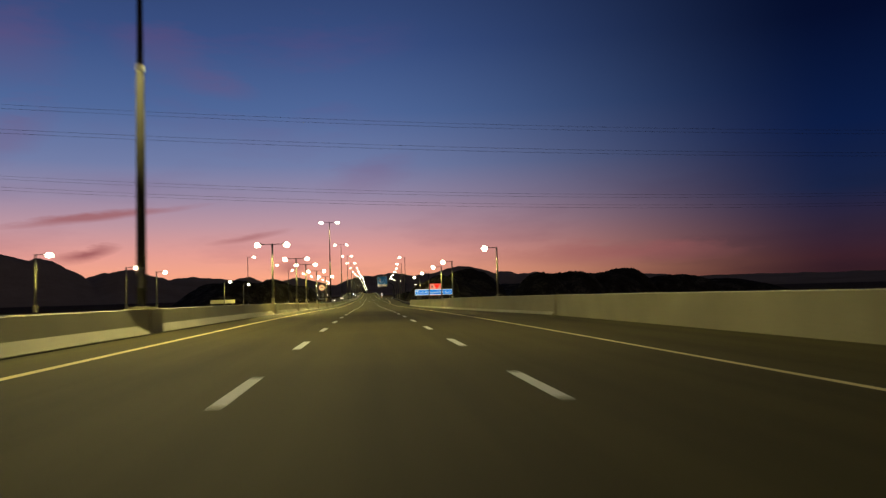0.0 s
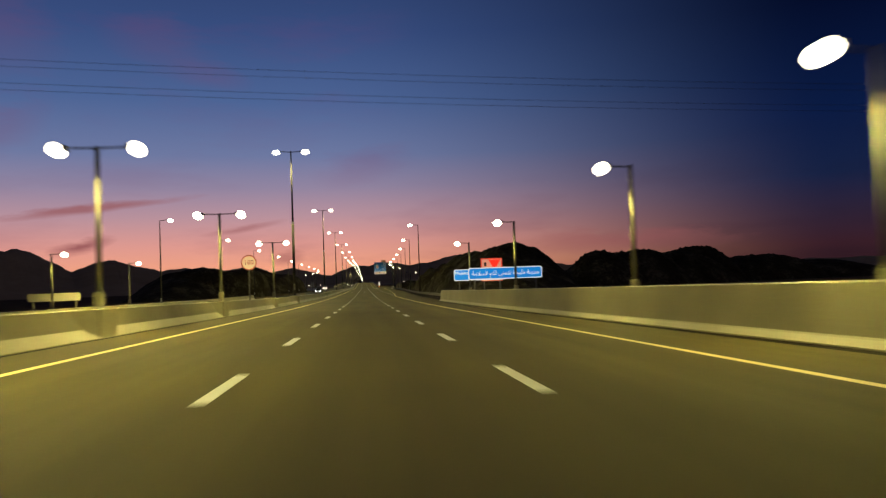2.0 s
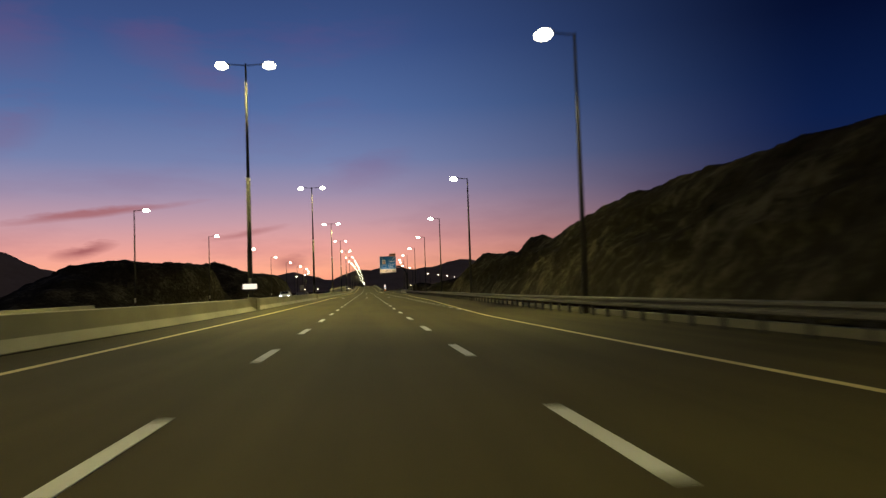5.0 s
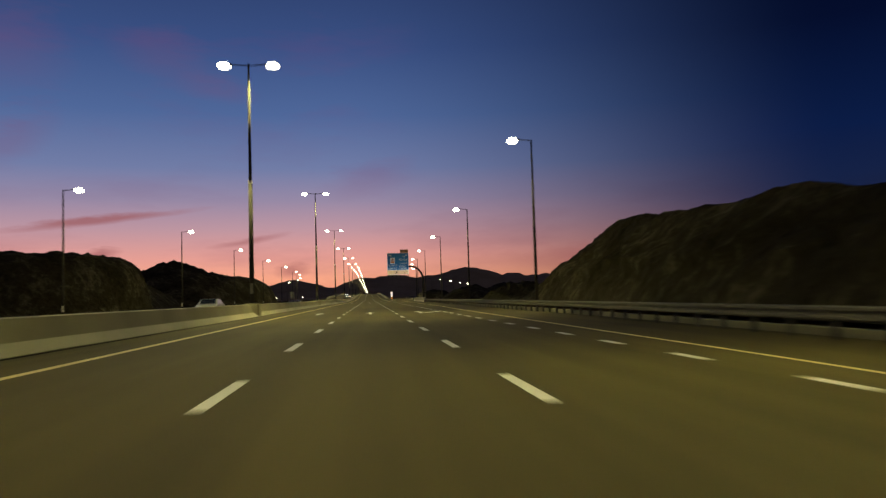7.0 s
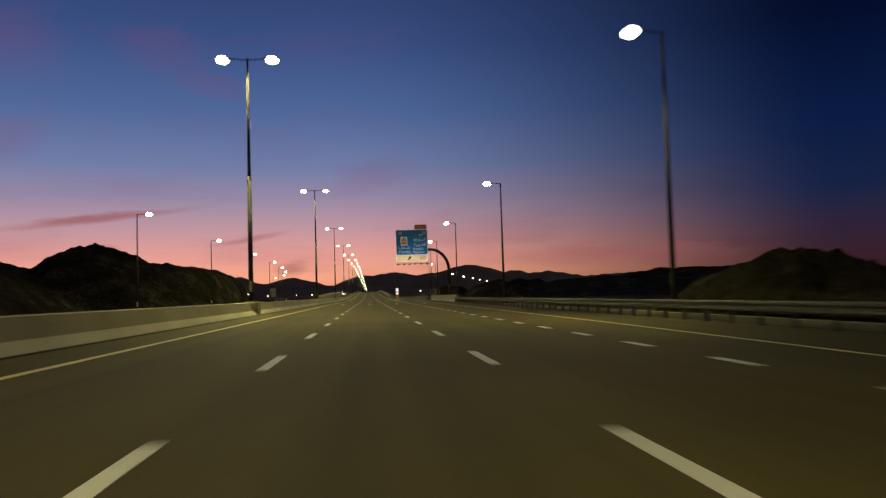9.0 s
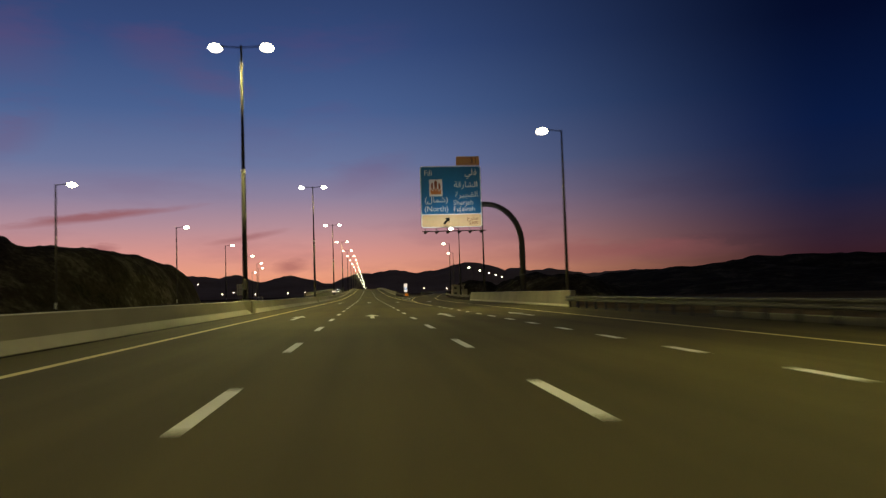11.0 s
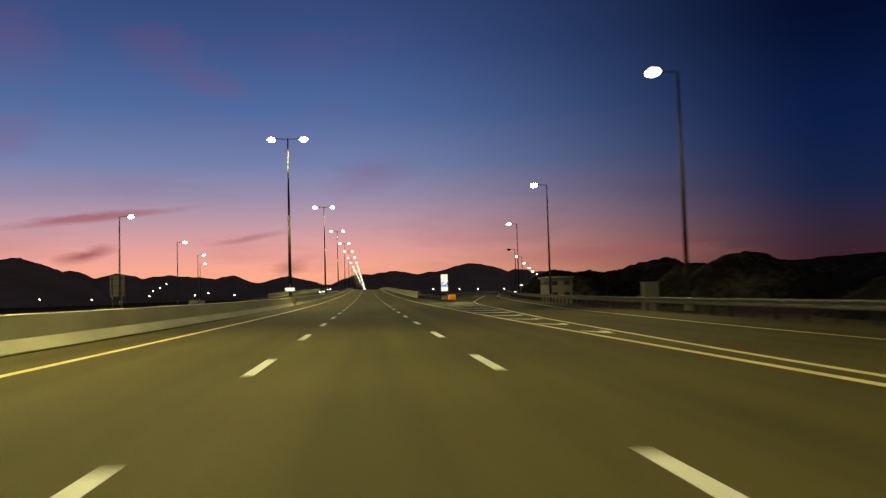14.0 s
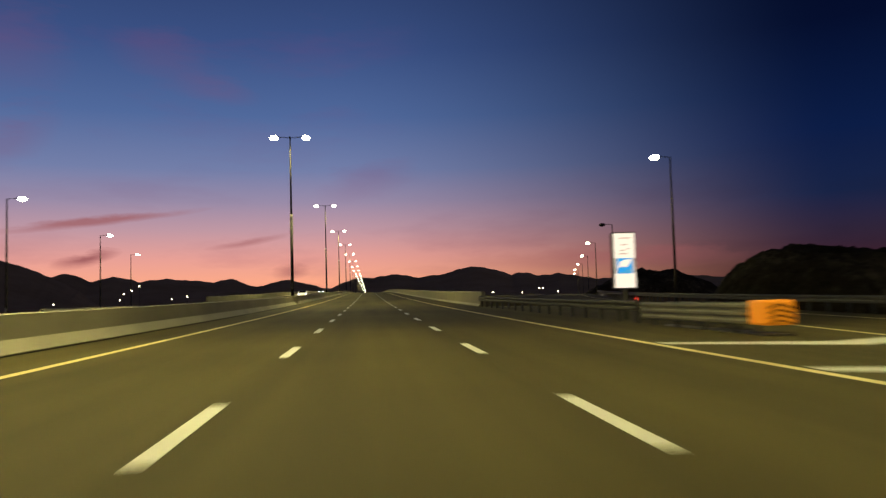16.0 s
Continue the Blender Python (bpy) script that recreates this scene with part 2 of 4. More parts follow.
RUBBER = surface("rubber", (0.012, 0.012, 0.012), (0.025, 0.025, 0.025), 5.0)
LAMPGLOW = glow("lamp_lens", (1.0, 0.90, 0.62, 1), 10.0)
FARGLOW = glow("far_lamp_lens", (1.0, 0.86, 0.62, 1), 8.0)
HEADLIGHT = glow("headlight_lens", (0.62, 0.80, 1.0, 1), 25.0)
BOXGLOW = glow("lit_panel", (1.0, 0.84, 0.66, 1), 1.0)
BOXBLUE = glow("lit_blue_print", (0.03, 0.35, 0.75, 1), 0.9)
BOXPALE = glow("lit_pale_blue_print", (0.10, 0.42, 0.70, 1), 0.8)
BOXTEXT = glow("lit_print", (0.75, 0.45, 0.30, 1), 0.8)

# ---- building helpers ----
FALL = -0.0132


def road_z(x, y):
    """The two roads fall away from the median to either side."""
    return (FALL * x if x > -8 else FALL * -8 - FALL * (x + 8)) + rise(y)


def mesh_of(name, bm, mat):
    bmesh.ops.recalc_face_normals(bm, faces=bm.faces)
    data = bpy.data.meshes.new(name)
    bm.to_mesh(data)
    bm.free()
    for one in (mat if isinstance(mat, (list, tuple)) else [mat]):
        data.materials.append(one)
    return data


def part(name, bm, mat, parent=None, label="", smooth=False):
    data = mesh_of(name, bm, mat)
    if smooth:
        data.shade_smooth()
    ob = new(name, data)
    ob.parent = parent
    if label:
        ob["label"] = label
    return ob


def block(bm, x0, x1, y0, y1, z0, z1, bevel=0.0):
    made = bmesh.ops.create_cube(bm, size=1.0, matrix=Matrix.LocRotScale(((x0 + x1) / 2, (y0 + y1) / 2, (z0 + z1) / 2), None, (x1 - x0, y1 - y0, z1 - z0)))
    if bevel:
        edges = list({e for v in made["verts"] for e in v.link_edges})
        bmesh.ops.bevel(bm, geom=edges, offset=bevel, segments=2, affect="EDGES", profile=0.5)
    return bm


def tube(bm, points, radii, sides=12, caps=True):
    """A tube through points with a radius at each."""
    rings = []
    pts = [Vector(p) for p in points]
    for i, p in enumerate(pts):
        d = (pts[min(i + 1, len(pts) - 1)] - pts[max(i - 1, 0)]).normalized()
        side = d.cross(Vector((0, 1, 0)) if abs(d.y) < 0.9 else Vector((1, 0, 0))).normalized()
        up_ = side.cross(d)
        r = radii[i] if isinstance(radii, (list, tuple)) else radii
        rings.append([bm.verts.new(p + (side * math.cos(a) + up_ * math.sin(a)) * r) for a in (2 * math.pi * k / sides for k in range(sides))])
    for a, b in zip(rings, rings[1:]):
        for k in range(sides):
            bm.faces.new((a[k], a[(k + 1) % sides], b[(k + 1) % sides], b[k]))
    if caps:
        bm.faces.new(rings[0])
        bm.faces.new(rings[-1])
    return bm


def sweep(profile, stations, closed=True):
    """A section of (across, height) points carried along stations of (x, y, z), across turned square to the way."""
    bm = bmesh.new()
    rings = []
    for i, (x, y, z) in enumerate(stations):
        a, b = stations[max(i - 1, 0)], stations[min(i + 1, len(stations) - 1)]
        d = Vector((b[0] - a[0], b[1] - a[1])).normalized()
        rings.append([bm.verts.new((x + u * d.y, y - u * d.x, z + v)) for u, v in profile])
    n = len(profile)
    for a, b in zip(rings, rings[1:]):
        for k in range(n if closed else n - 1):
            bm.faces.new((a[k], b[k], b[(k + 1) % n], a[(k + 1) % n]))
    if closed:
        bm.faces.new(rings[0])
        bm.faces.new(list(reversed(rings[-1])))
    return bm


def line_at(knots, y):
    """x on a line of (y, x) knots, eased between them."""
    if y <= knots[0][0]:
        return knots[0][1]
    for (y0, x0), (y1, x1) in zip(knots, knots[1:]):
        if y <= y1:
            s = (y - y0) / (y1 - y0)
            return x0 + (x1 - x0) * s
    return knots[-1][1]


def stations(knots, y0, y1, step=6.0, lift=0.0, dx=0.0):
    n = max(1, round((y1 - y0) / step))
    out = []
    for i in range(n + 1):
        y = y0 + (y1 - y0) * i / n
        x = line_at(knots, y) + dx
        out.append((x, y, road_z(x, y) + lift))
    return out


def words(name, text, size, mat, parent, m, align="CENTER"):
    """Raised lettering as a mesh; m places it in its parent, lying in its own x-y plane."""
    curve = bpy.data.curves.new(name, "FONT")
    curve.body, curve.size, curve.align_x, curve.align_y, curve.extrude = text, size, align, "CENTER", 0.004
    tmp = bpy.data.objects.new(name, curve)
    scene.collection.objects.link(tmp)
    data = bpy.data.meshes.new_from_object(tmp.evaluated_get(bpy.context.evaluated_depsgraph_get()))
    bpy.data.objects.remove(tmp)
    data.materials.clear()
    data.materials.append(mat)
    ob = new(name, data)
    ob.parent, ob.matrix_basis = parent, m
    return ob


# lines along the road, as (y, x) knots
MEDIAN_LINE = [(-200, -5.55), (4000, -5.55)]
RIGHT_EDGE = [(-60, 5.40), (35, 5.38), (50, 5.29), (130, 5.27), (215, 5.30), (262, 6.85), (295, 7.4), (315, 7.75), (345, 8.6), (425, 9.4), (440, 9.5), (480, 10.0), (510, 11.2), (540, 13.2), (556, 15.0), (588, 18.4), (621, 22.4), (660, 29.8), (700, 39.5)]
MAIN_EDGE = [(453, 5.40), (500, 5.80), (540, 5.84), (560, 5.69), (580, 5.62), (620, 5.55), (700, 5.5), (1400, 5.5)]
GORE_EDGE = [(478, 5.75), (500, 6.45), (520, 7.5), (540, 9.0), (561, 10.4), (574, 11.8), (600, 16.2), (640, 23.5)]
SHOULDER = [(-60, 10.0), (48, 10.0), (62, 9.1), (80, 8.4), (158, 7.95), (170, 8.6), (215, 9.5), (262, 10.9), (295, 11.8), (345, 12.3), (433, 13.1), (490, 13.7), (520, 14.9), (554, 17.3), (577, 19.1), (621, 24.4), (660, 31.7), (700, 41.4)]

# ---- ground, carriageways ----
bm = bmesh.new()
ring = [0, 30, 60, 100, 160, 260, 420, 700, 1200, 2200, 4700]
rows_ = []
for r in ring:
    rows_.append([bm.verts.new((r * math.sin(a), 300 + r * math.cos(a), -0.75 + (0.25 * noise.noise(Vector((r * 0.02, a * 5, 1.0))) if r < 2000 else 0))) for a in (2 * math.pi * k / 96 for k in range(96))] if r else [bm.verts.new((0, 300, -0.75))])
for k in range(96):
    bm.faces.new((rows_[0][0], rows_[1][k], rows_[1][(k + 1) % 96]))
for a, b in zip(rows_[1:], rows_[2:]):
    for k in range(96):
        bm.faces.new((a[k], b[k], b[(k + 1) % 96], a[(k + 1) % 96]))
ground = tagged(part("ground", bm, SAND), "dry sandy desert ground beside the motorway", "ground", kind="structure")


def slab(name, left, right, y0, y1, z=0.0, step=5.0, mat=ASPHALT, thick=3.2, pieces=8):
    """A road slab between two lines."""
    bm = bmesh.new()
    n = round((y1 - y0) / step)
    rows = []
    for i in range(n + 1):
        y = y0 + (y1 - y0) * i / n
        a, b = left(y), right(y)
        top = [bm.verts.new((a + (b - a) * k / pieces, y, road_z(a + (b - a) * k / pieces, y) + z)) for k in range(pieces + 1)]
        rows.append([bm.verts.new((a, y, road_z(a, y) + z - thick))] + top + [bm.verts.new((b, y, road_z(b, y) + z - thick))])
    for a, b in zip(rows, rows[1:]):
        for k in range(len(a) - 1):
            bm.faces.new((a[k], a[k + 1], b[k + 1], b[k]))
    return part(name, bm, mat)


def slab_right(y):
    return line_at(SHOULDER, y) + (1.6 if 158 < y < 433 else 0.3) if y < 700 else 8.4


road = tagged(slab("road", lambda y: -7.62, lambda y: slab_right(y) if y < 612 else 8.4, -60, 3400), "dark worn asphalt of a three-lane motorway carriageway", "road", kind="structure")
ramp = tagged(slab("exit_road", lambda y: max(8.5, line_at(GORE_EDGE, y) - 2.0), lambda y: line_at(SHOULDER, y) + 0.3, 612, 700, -0.004), "asphalt exit road curving away from the motorway", "road", kind="structure")
tagged(slab("opposite_road", lambda y: -24.5, lambda y: -8.45, -60, 3400), "dark asphalt of the opposite carriageway", "road", kind="structure")


# ---- road markings ----
def stripe(name, knots, y0, y1, width, mat, lift=0.006, step=4.0):
    n = max(1, round((y1 - y0) / step))
    bm = bmesh.new()
    rows = []
    for i in range(n + 1):
        y = y0 + (y1 - y0) * i / n
        x = line_at(knots, y)
        rows.append([bm.verts.new((x + s * width / 2, y, road_z(x + s * width / 2, y) + lift)) for s in (-1, 1)])
    for a, b in zip(rows, rows[1:]):
        bm.faces.new((a[0], a[1], b[1], b[0]))
    ob = part(name, bm, mat)
    ob.parent = road
    return ob


stripe("edge_line", MEDIAN_LINE, -40, 1400, 0.20, YELLOWPAINT)
stripe("edge_line", RIGHT_EDGE, -40, 60, 0.15, CREAMPAINT, step=3.0)
stripe("edge_line", RIGHT_EDGE, 60, 213, 0.17, YELLOWPAINT, step=3.0)
stripe("edge_line", RIGHT_EDGE, 213, 470, 0.15, CREAMPAINT, step=3.0)
stripe("edge_line", RIGHT_EDGE, 470, 690, 0.18, CREAMPAINT, 0.010, step=3.0)
stripe("edge_line", MAIN_EDGE, 453, 1400, 0.20, CREAMPAINT, step=3.0)
stripe("edge_line", GORE_EDGE, 478, 630, 0.18, CREAMPAINT, 0.012, step=3.0)

# dark strips along the barrier feet, and one dark seam in the shoulder
DARKSTRIP = surface("dark_strip", (0.006, 0.005, 0.003), (0.014, 0.012, 0.007), 2.0, (0.9, 1.0), bump=0.4, fine=12.0, shine=0.1)
stripe("foot_strip", [(-60, -7.42), (1450, -7.42)], -40, 1400, 0.28, DARKSTRIP, 0.008)
stripe("foot_strip", [(49, 9.52), (62, 8.42), (80, 7.67), (111, 7.47), (158, 7.49)], 49, 157.5, 0.36, DARKSTRIP, 0.010, step=2.0)
stripe("tar_seam", [(116, 6.50), (122, 6.64), (128, 6.85), (135, 7.12)], 116, 135, 0.17, DARKSTRIP, 0.010, step=1.0)
stripe("foot_strip", [(433, 12.92), (490, 13.53)], 435.5, 490, 0.26, DARKSTRIP, 0.008)

PERIOD, DASH = 8.957, 2.849


def dash_mesh(width, length):
    bm = bmesh.new()
    block(bm, -width / 2, width / 2, -length, 0, -0.002, 0.006)
    return mesh_of("lane_dash", bm, WHITEPAINT)


def put_dash(data, x, y):
    ob = new("lane_dash", data)
    ob.parent = road
    slope = (rise(y) - rise(y - DASH)) / DASH
    ob.matrix_basis = Matrix.Translation((x, y, road_z(x, y))) @ Euler((math.atan(slope), -math.atan(FALL), 0)).to_matrix().to_4x4()


long_dash, short_dash = dash_mesh(0.17, DASH), dash_mesh(0.20, 1.45)
for k in range(-2, 115):
    for x in (-1.825, 1.825):
        put_dash(long_dash, x, k * PERIOD)
for k in range(53):
    y = 223.2 + 4.396 * k
    if y < 450:
        put_dash(short_dash, 5.52, y)


def arrow_mesh():
    """A straight or merging road arrow 6.4 m long, tip at the origin."""
    bm = bmesh.new()
    tip = [(0, 0), (-0.36, -2.7), (-0.10, -2.45), (-0.10, -6.4), (0.10, -6.4), (0.10, -2.45), (0.36, -2.7)]
    top = [bm.verts.new((x, y, 0.006)) for x, y in tip]
    base = [bm.verts.new((v.co.x, v.co.y, -0.002)) for v in top]
    bm.faces.new(top)
    for k in range(len(tip)):
        bm.faces.new((top[k], top[(k + 1) % 7], base[(k + 1) % 7], base[k]))
    return mesh_of("arrow", bm, WHITEPAINT)


def branched_mesh():
    """A straight arrow with a second head that bends off to the right."""
    bm = bmesh.new()
    tip = [(0, 0), (-0.34, -2.5), (-0.10, -2.3), (-0.10, -6.4), (0.10, -6.4), (0.10, -2.3), (0.34, -2.5)]
    bm.faces.new([bm.verts.new((x, y, 0.006)) for x, y in tip])
    way_ = [(0.06, -6.1), (0.38, -5.0), (0.72, -4.0), (1.08, -2.95)]
    left = [bm.verts.new((x - 0.11, y + 0.05, 0.0068)) for x, y in way_]
    right = [bm.verts.new((x + 0.12, y - 0.12, 0.0068)) for x, y in way_]
    for k in range(3):
        bm.faces.new((left[k], right[k], right[k + 1], left[k + 1]))
    bm.faces.new([bm.verts.new(c) for c in ((0.70, -2.85, 0.0072), (1.48, -3.25, 0.0072), (1.66, -1.25, 0.0072))])
    return mesh_of("arrow", bm, WHITEPAINT)


straight, branched = arrow_mesh(), branched_mesh()
for x, y, data in [(0, 309.3, straight), (-3.7, 309.3, straight), (3.65, 310.0, branched), (0, 427, straight), (-3.7, 427, straight), (3.7, 427, straight), (7.35, 426.3, straight),
                   (0, 490.6, straight), (-3.7, 490.2, straight), (3.7, 490.4, straight), (7.85, 489.0, straight)]:
    ob = new("arrow", data)
    ob.parent = road
    ob.matrix_basis = Matrix.Translation((x, y, road_z(x, y))) @ Euler((0, -math.atan(FALL), 0)).to_matrix().to_4x4()

# hatched gore between the motorway and the exit road
for k in range(12):
    y = 508.3 + 5.7 * k
    a, b = line_at(MAIN_EDGE, y) + 0.2, line_at(GORE_EDGE, y) - 0.2
    if b - a < 0.5:
        continue
    c = a + 0.66 * (b - a)
    bm = bmesh.new()
    far_, near_ = [(a, y + 1.25), (c, y + 0.55), (b, y + 1.4)], [(a, y + 0.7), (c, y - 0.6), (b, y + 0.35)]
    top = [[bm.verts.new((x, yy, road_z(x, yy) + 0.006)) for x, yy in row] for row in (far_, near_)]
    for i in range(2):
        bm.faces.new((top[0][i], top[0][i + 1], top[1][i + 1], top[1][i]))
    part("hatch_bar", bm, WHITEPAINT, road)

# ---- barriers ----
WALL = [(0.0, -0.4), (0.0, 1.09), (0.03, 1.12), (0.30, 1.12), (0.33, 1.09), (0.33, -0.4)]
JERSEY = [(0.0, -0.3), (0.0, 0.03), (-0.03, 0.06), (-0.20, 0.30), (-0.32, 0.81), (-0.36, 0.84), (-0.54, 0.84), (-0.58, 0.81), (-0.70, 0.30), (-0.87, 0.06), (-0.90, 0.03), (-0.90, -0.3)]


def barrier(name, knots, y0, y1, profile, label, mat=CONCRETE, dx=0.0):
    bm = sweep(profile, stations(knots, y0, y1, dx=dx))
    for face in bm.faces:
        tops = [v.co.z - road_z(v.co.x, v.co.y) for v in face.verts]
        # toe and top faces get the paler concrete, overhead light put into colour
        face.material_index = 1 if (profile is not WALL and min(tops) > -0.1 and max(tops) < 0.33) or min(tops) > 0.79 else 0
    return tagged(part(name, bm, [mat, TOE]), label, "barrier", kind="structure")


POLES_TALL = [34.3, 168.0, 236.0, 302.6, 369.2, 435.3, 501.9, 568.6] + [637 + 67 * k for k in range(13)]
MEDIAN_FACE = [(-60, -7.47), (3500, -7.47)]
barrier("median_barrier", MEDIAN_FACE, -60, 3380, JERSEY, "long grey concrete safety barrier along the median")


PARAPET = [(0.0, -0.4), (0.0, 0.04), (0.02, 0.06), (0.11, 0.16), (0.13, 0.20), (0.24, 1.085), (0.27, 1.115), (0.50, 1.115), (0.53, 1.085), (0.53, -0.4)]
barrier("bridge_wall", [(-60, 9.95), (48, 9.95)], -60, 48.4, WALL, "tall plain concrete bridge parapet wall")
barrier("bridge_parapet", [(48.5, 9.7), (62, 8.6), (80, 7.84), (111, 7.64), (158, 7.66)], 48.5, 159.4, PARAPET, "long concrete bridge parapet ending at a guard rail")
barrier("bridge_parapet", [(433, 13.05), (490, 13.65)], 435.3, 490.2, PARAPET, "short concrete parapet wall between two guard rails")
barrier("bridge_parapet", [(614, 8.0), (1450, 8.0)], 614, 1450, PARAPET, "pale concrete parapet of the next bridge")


def pedestal(y):
    ob = new("lamp_pedestal")
    ob.matrix_basis = Matrix.Translation((-7.98, y, road_z(-7.98, y)))
    tagged(ob, "square concrete pedestal set into the median barrier", "pedestal", "lamp pedestals")
    part("block", block(bmesh.new(), -0.52, 0.52, -0.75, 0.75, -0.3, 0.845, 0.03), CONCRETE, ob)
    for s in (-1, 1):
        bm = bmesh.new()
        low = [(0.0, -0.75), (0.47, -0.75), (0.13, -2.6), (0.0, -2.6)]
        a = [bm.verts.new((s * x, s * y_, -0.25)) for x, y_ in low]
        b = [bm.verts.new((s * x, s * y_, 0.832)) for x, y_ in low]
        bm.faces.new(a)
        bm.faces.new(b)
        for k in range(4):
            bm.faces.new((a[k], a[(k + 1) % 4], b[(k + 1) % 4], b[k]))
        part("wing", bm, CONCRETE, ob)
    part("cap", block(bmesh.new(), -0.40, 0.40, -0.5, 0.5, 0.845, 0.90, 0.01), CONCRETE, ob)
    return ob


first = None
for y in POLES_TALL + [68.9, 89.2, 101.8, 121.0, 145.3]:
    if first is None:
        first = pedestal(y)
    else:
        copy_thing(first, Matrix.Translation((-7.98, y, road_z(-7.98, y))))


def beam(knots, y0, y1):
    """A w-beam guard rail: the rail, its posts and spacers."""
    ob = new("guard_rail")
    tagged(ob, "galvanised steel w-beam guard rail on short posts", "guard rail")
    prof = [(0.02, 0.445), (0.085, 0.485), (0.085, 0.53), (0.0, 0.585), (0.0, 0.625), (0.085, 0.68), (0.085, 0.725), (0.02, 0.765), (0.03, 0.775), (0.10, 0.735), (0.10, 0.675), (0.015, 0.62), (0.015, 0.59), (0.10, 0.535), (0.10, 0.475), (0.03, 0.435)]
    prof = [(-u, v) for u, v in prof]
    part("rail", sweep(prof, stations(knots, y0, y1, 4.0)), RAILSTEEL, ob)
    bm = bmesh.new()
    block(bm, 0.06, 0.18, -0.05, 0.05, -0.7, 0.78)
    post = mesh_of("post", bm, DARKSTEEL)
    bm = bmesh.new()
    block(bm, 0.0, 0.06, -0.04, 0.04, 0.52, 0.76)
    spacer = mesh_of("spacer", bm, DARKSTEEL)
    n = round((y1 - y0) / 2.0)
    for i in range(n + 1):
        y = y0 + 0.3 + (y1 - y0 - 0.6) * i / n
        x = line_at(knots, y)
        for name, data in (("post", post), ("spacer", spacer)):
            o = new(name, data)
            o.parent, o.location = ob, (x, y, road_z(x, y))
    return ob


RAIL_A = [(158, 8.05), (170, 8.5), (215, 9.15), (262, 10.2), (295, 11.2), (345, 11.8), (433, 12.95)]
beam(RAIL_A, 159.6, 435.1)
RAIL_B = [(490.4, 13.8), (520, 15.0), (554, 17.4), (577, 19.2), (621, 24.7), (659, 32.0), (699, 41.8)]
beam(RAIL_B, 490.5, 680)
RAIL_C = [(581.6, 8.82), (595, 8.45), (614, 8.05)]
beam(RAIL_C, 581.6, 613.7)
# low concrete kerb blocks behind the guard rail
bm = bmesh.new()
block(bm, -0.10, 0.10, -1.46, 1.46, -0.3, 0.22, 0.02)
kerb = mesh_of("kerb_block", bm, KERBSTONE)
kerb_line = tagged(new("kerb"), "row of pale concrete kerb blocks behind the guard rail", "kerb", kind="structure")
for k in range(84):
    y = 164 + 3.0 * k
    x = line_at(RAIL_A, y) + 0.85
    o = new("kerb_block", kerb)
    o.parent, o.location = kerb_line, (x, y, road_z(x, y))


# ---- street lamps ----
def area_lamp(name, parent, m, power, size, wide=168, colour=(0.97, 0.84, 0.28)):
    data = bpy.data.lights.new(name, "AREA")
    data.shape, data.size, data.energy, data.color = "DISK", size, power, colour
    data.spread = radians(wide)
    ob = new(name, data)
    ob.parent, ob.matrix_basis = parent, m
    return ob


def lamp_head(parent, x, z, side, long, lens_mat=LAMPGLOW):
    """A flat luminaire that points along side (+1 or -1 in x)."""
    bm = bmesh.new()
    block(bm, x - long / 2, x + long / 2, -0.19, 0.19, z, z + 0.16, 0.05)
    head = part("lamp_head", bm, GALV, parent)
    # lens swollen beyond a real luminaire's, its bulk standing in for glare
    bm = bmesh.new()
    bmesh.ops.create_uvsphere(bm, u_segments=28, v_segments=16, radius=1.0, matrix=Matrix.LocRotScale((x + side * 0.05, 0, z + 0.01), None, (long * 0.50, 0.32, 0.15 + 0.115 * long)))
    part("lens", bm, lens_mat, head, "glowing warm white lens", True)
    return head


def tall_twin(y, power):
    """Two-armed motorway mast on the median."""
    ob = new("street_lamp")
    tagged(ob, "tall twin-armed steel street lamp, lit, on the median", "street lamp", "median street lamps")
    H = 17.3
    part("pole", tube(bmesh.new(), [(0, 0, 0.9), (0, 0, 9.15)], [0.17, 0.14], 14), POLE, ob, smooth=True)
    part("collar", tube(bmesh.new(), [(0, 0, 9.08), (0, 0, 9.30)], [0.155, 0.155], 14), WHITE, ob, "pale band where the mast narrows")
    part("upper_pole", tube(bmesh.new(), [(0, 0, 9.25), (0, 0, H + 0.15)], [0.115, 0.07], 12), POLE, ob, smooth=True)
    part("base_plate", block(bmesh.new(), -0.24, 0.24, -0.24, 0.24, 0.898, 0.93), GALV, ob)
    part("service_hatch", block(bmesh.new(), -0.10, 0.10, -0.185, -0.15, 1.55, 2.25, 0.012), GALV, ob, "grey service hatch")
    part("arm", tube(bmesh.new(), [(-1.5, 0, H + 0.12), (0, 0, H + 0.02), (1.5, 0, H + 0.12)], 0.04, 8), POLE, ob)
    for s in (-1, 1):
        lamp_head(ob, s * 1.6, H, s, 0.95)
        if power:
            area_lamp("lamp_light", ob, pose(s * 1.6, 0, H - 0.34, 0, -14 * s, 0), power, 0.5)
    ob.matrix_basis = Matrix.Translation((-7.98, y, road_z(-7.98, y)))
    return ob


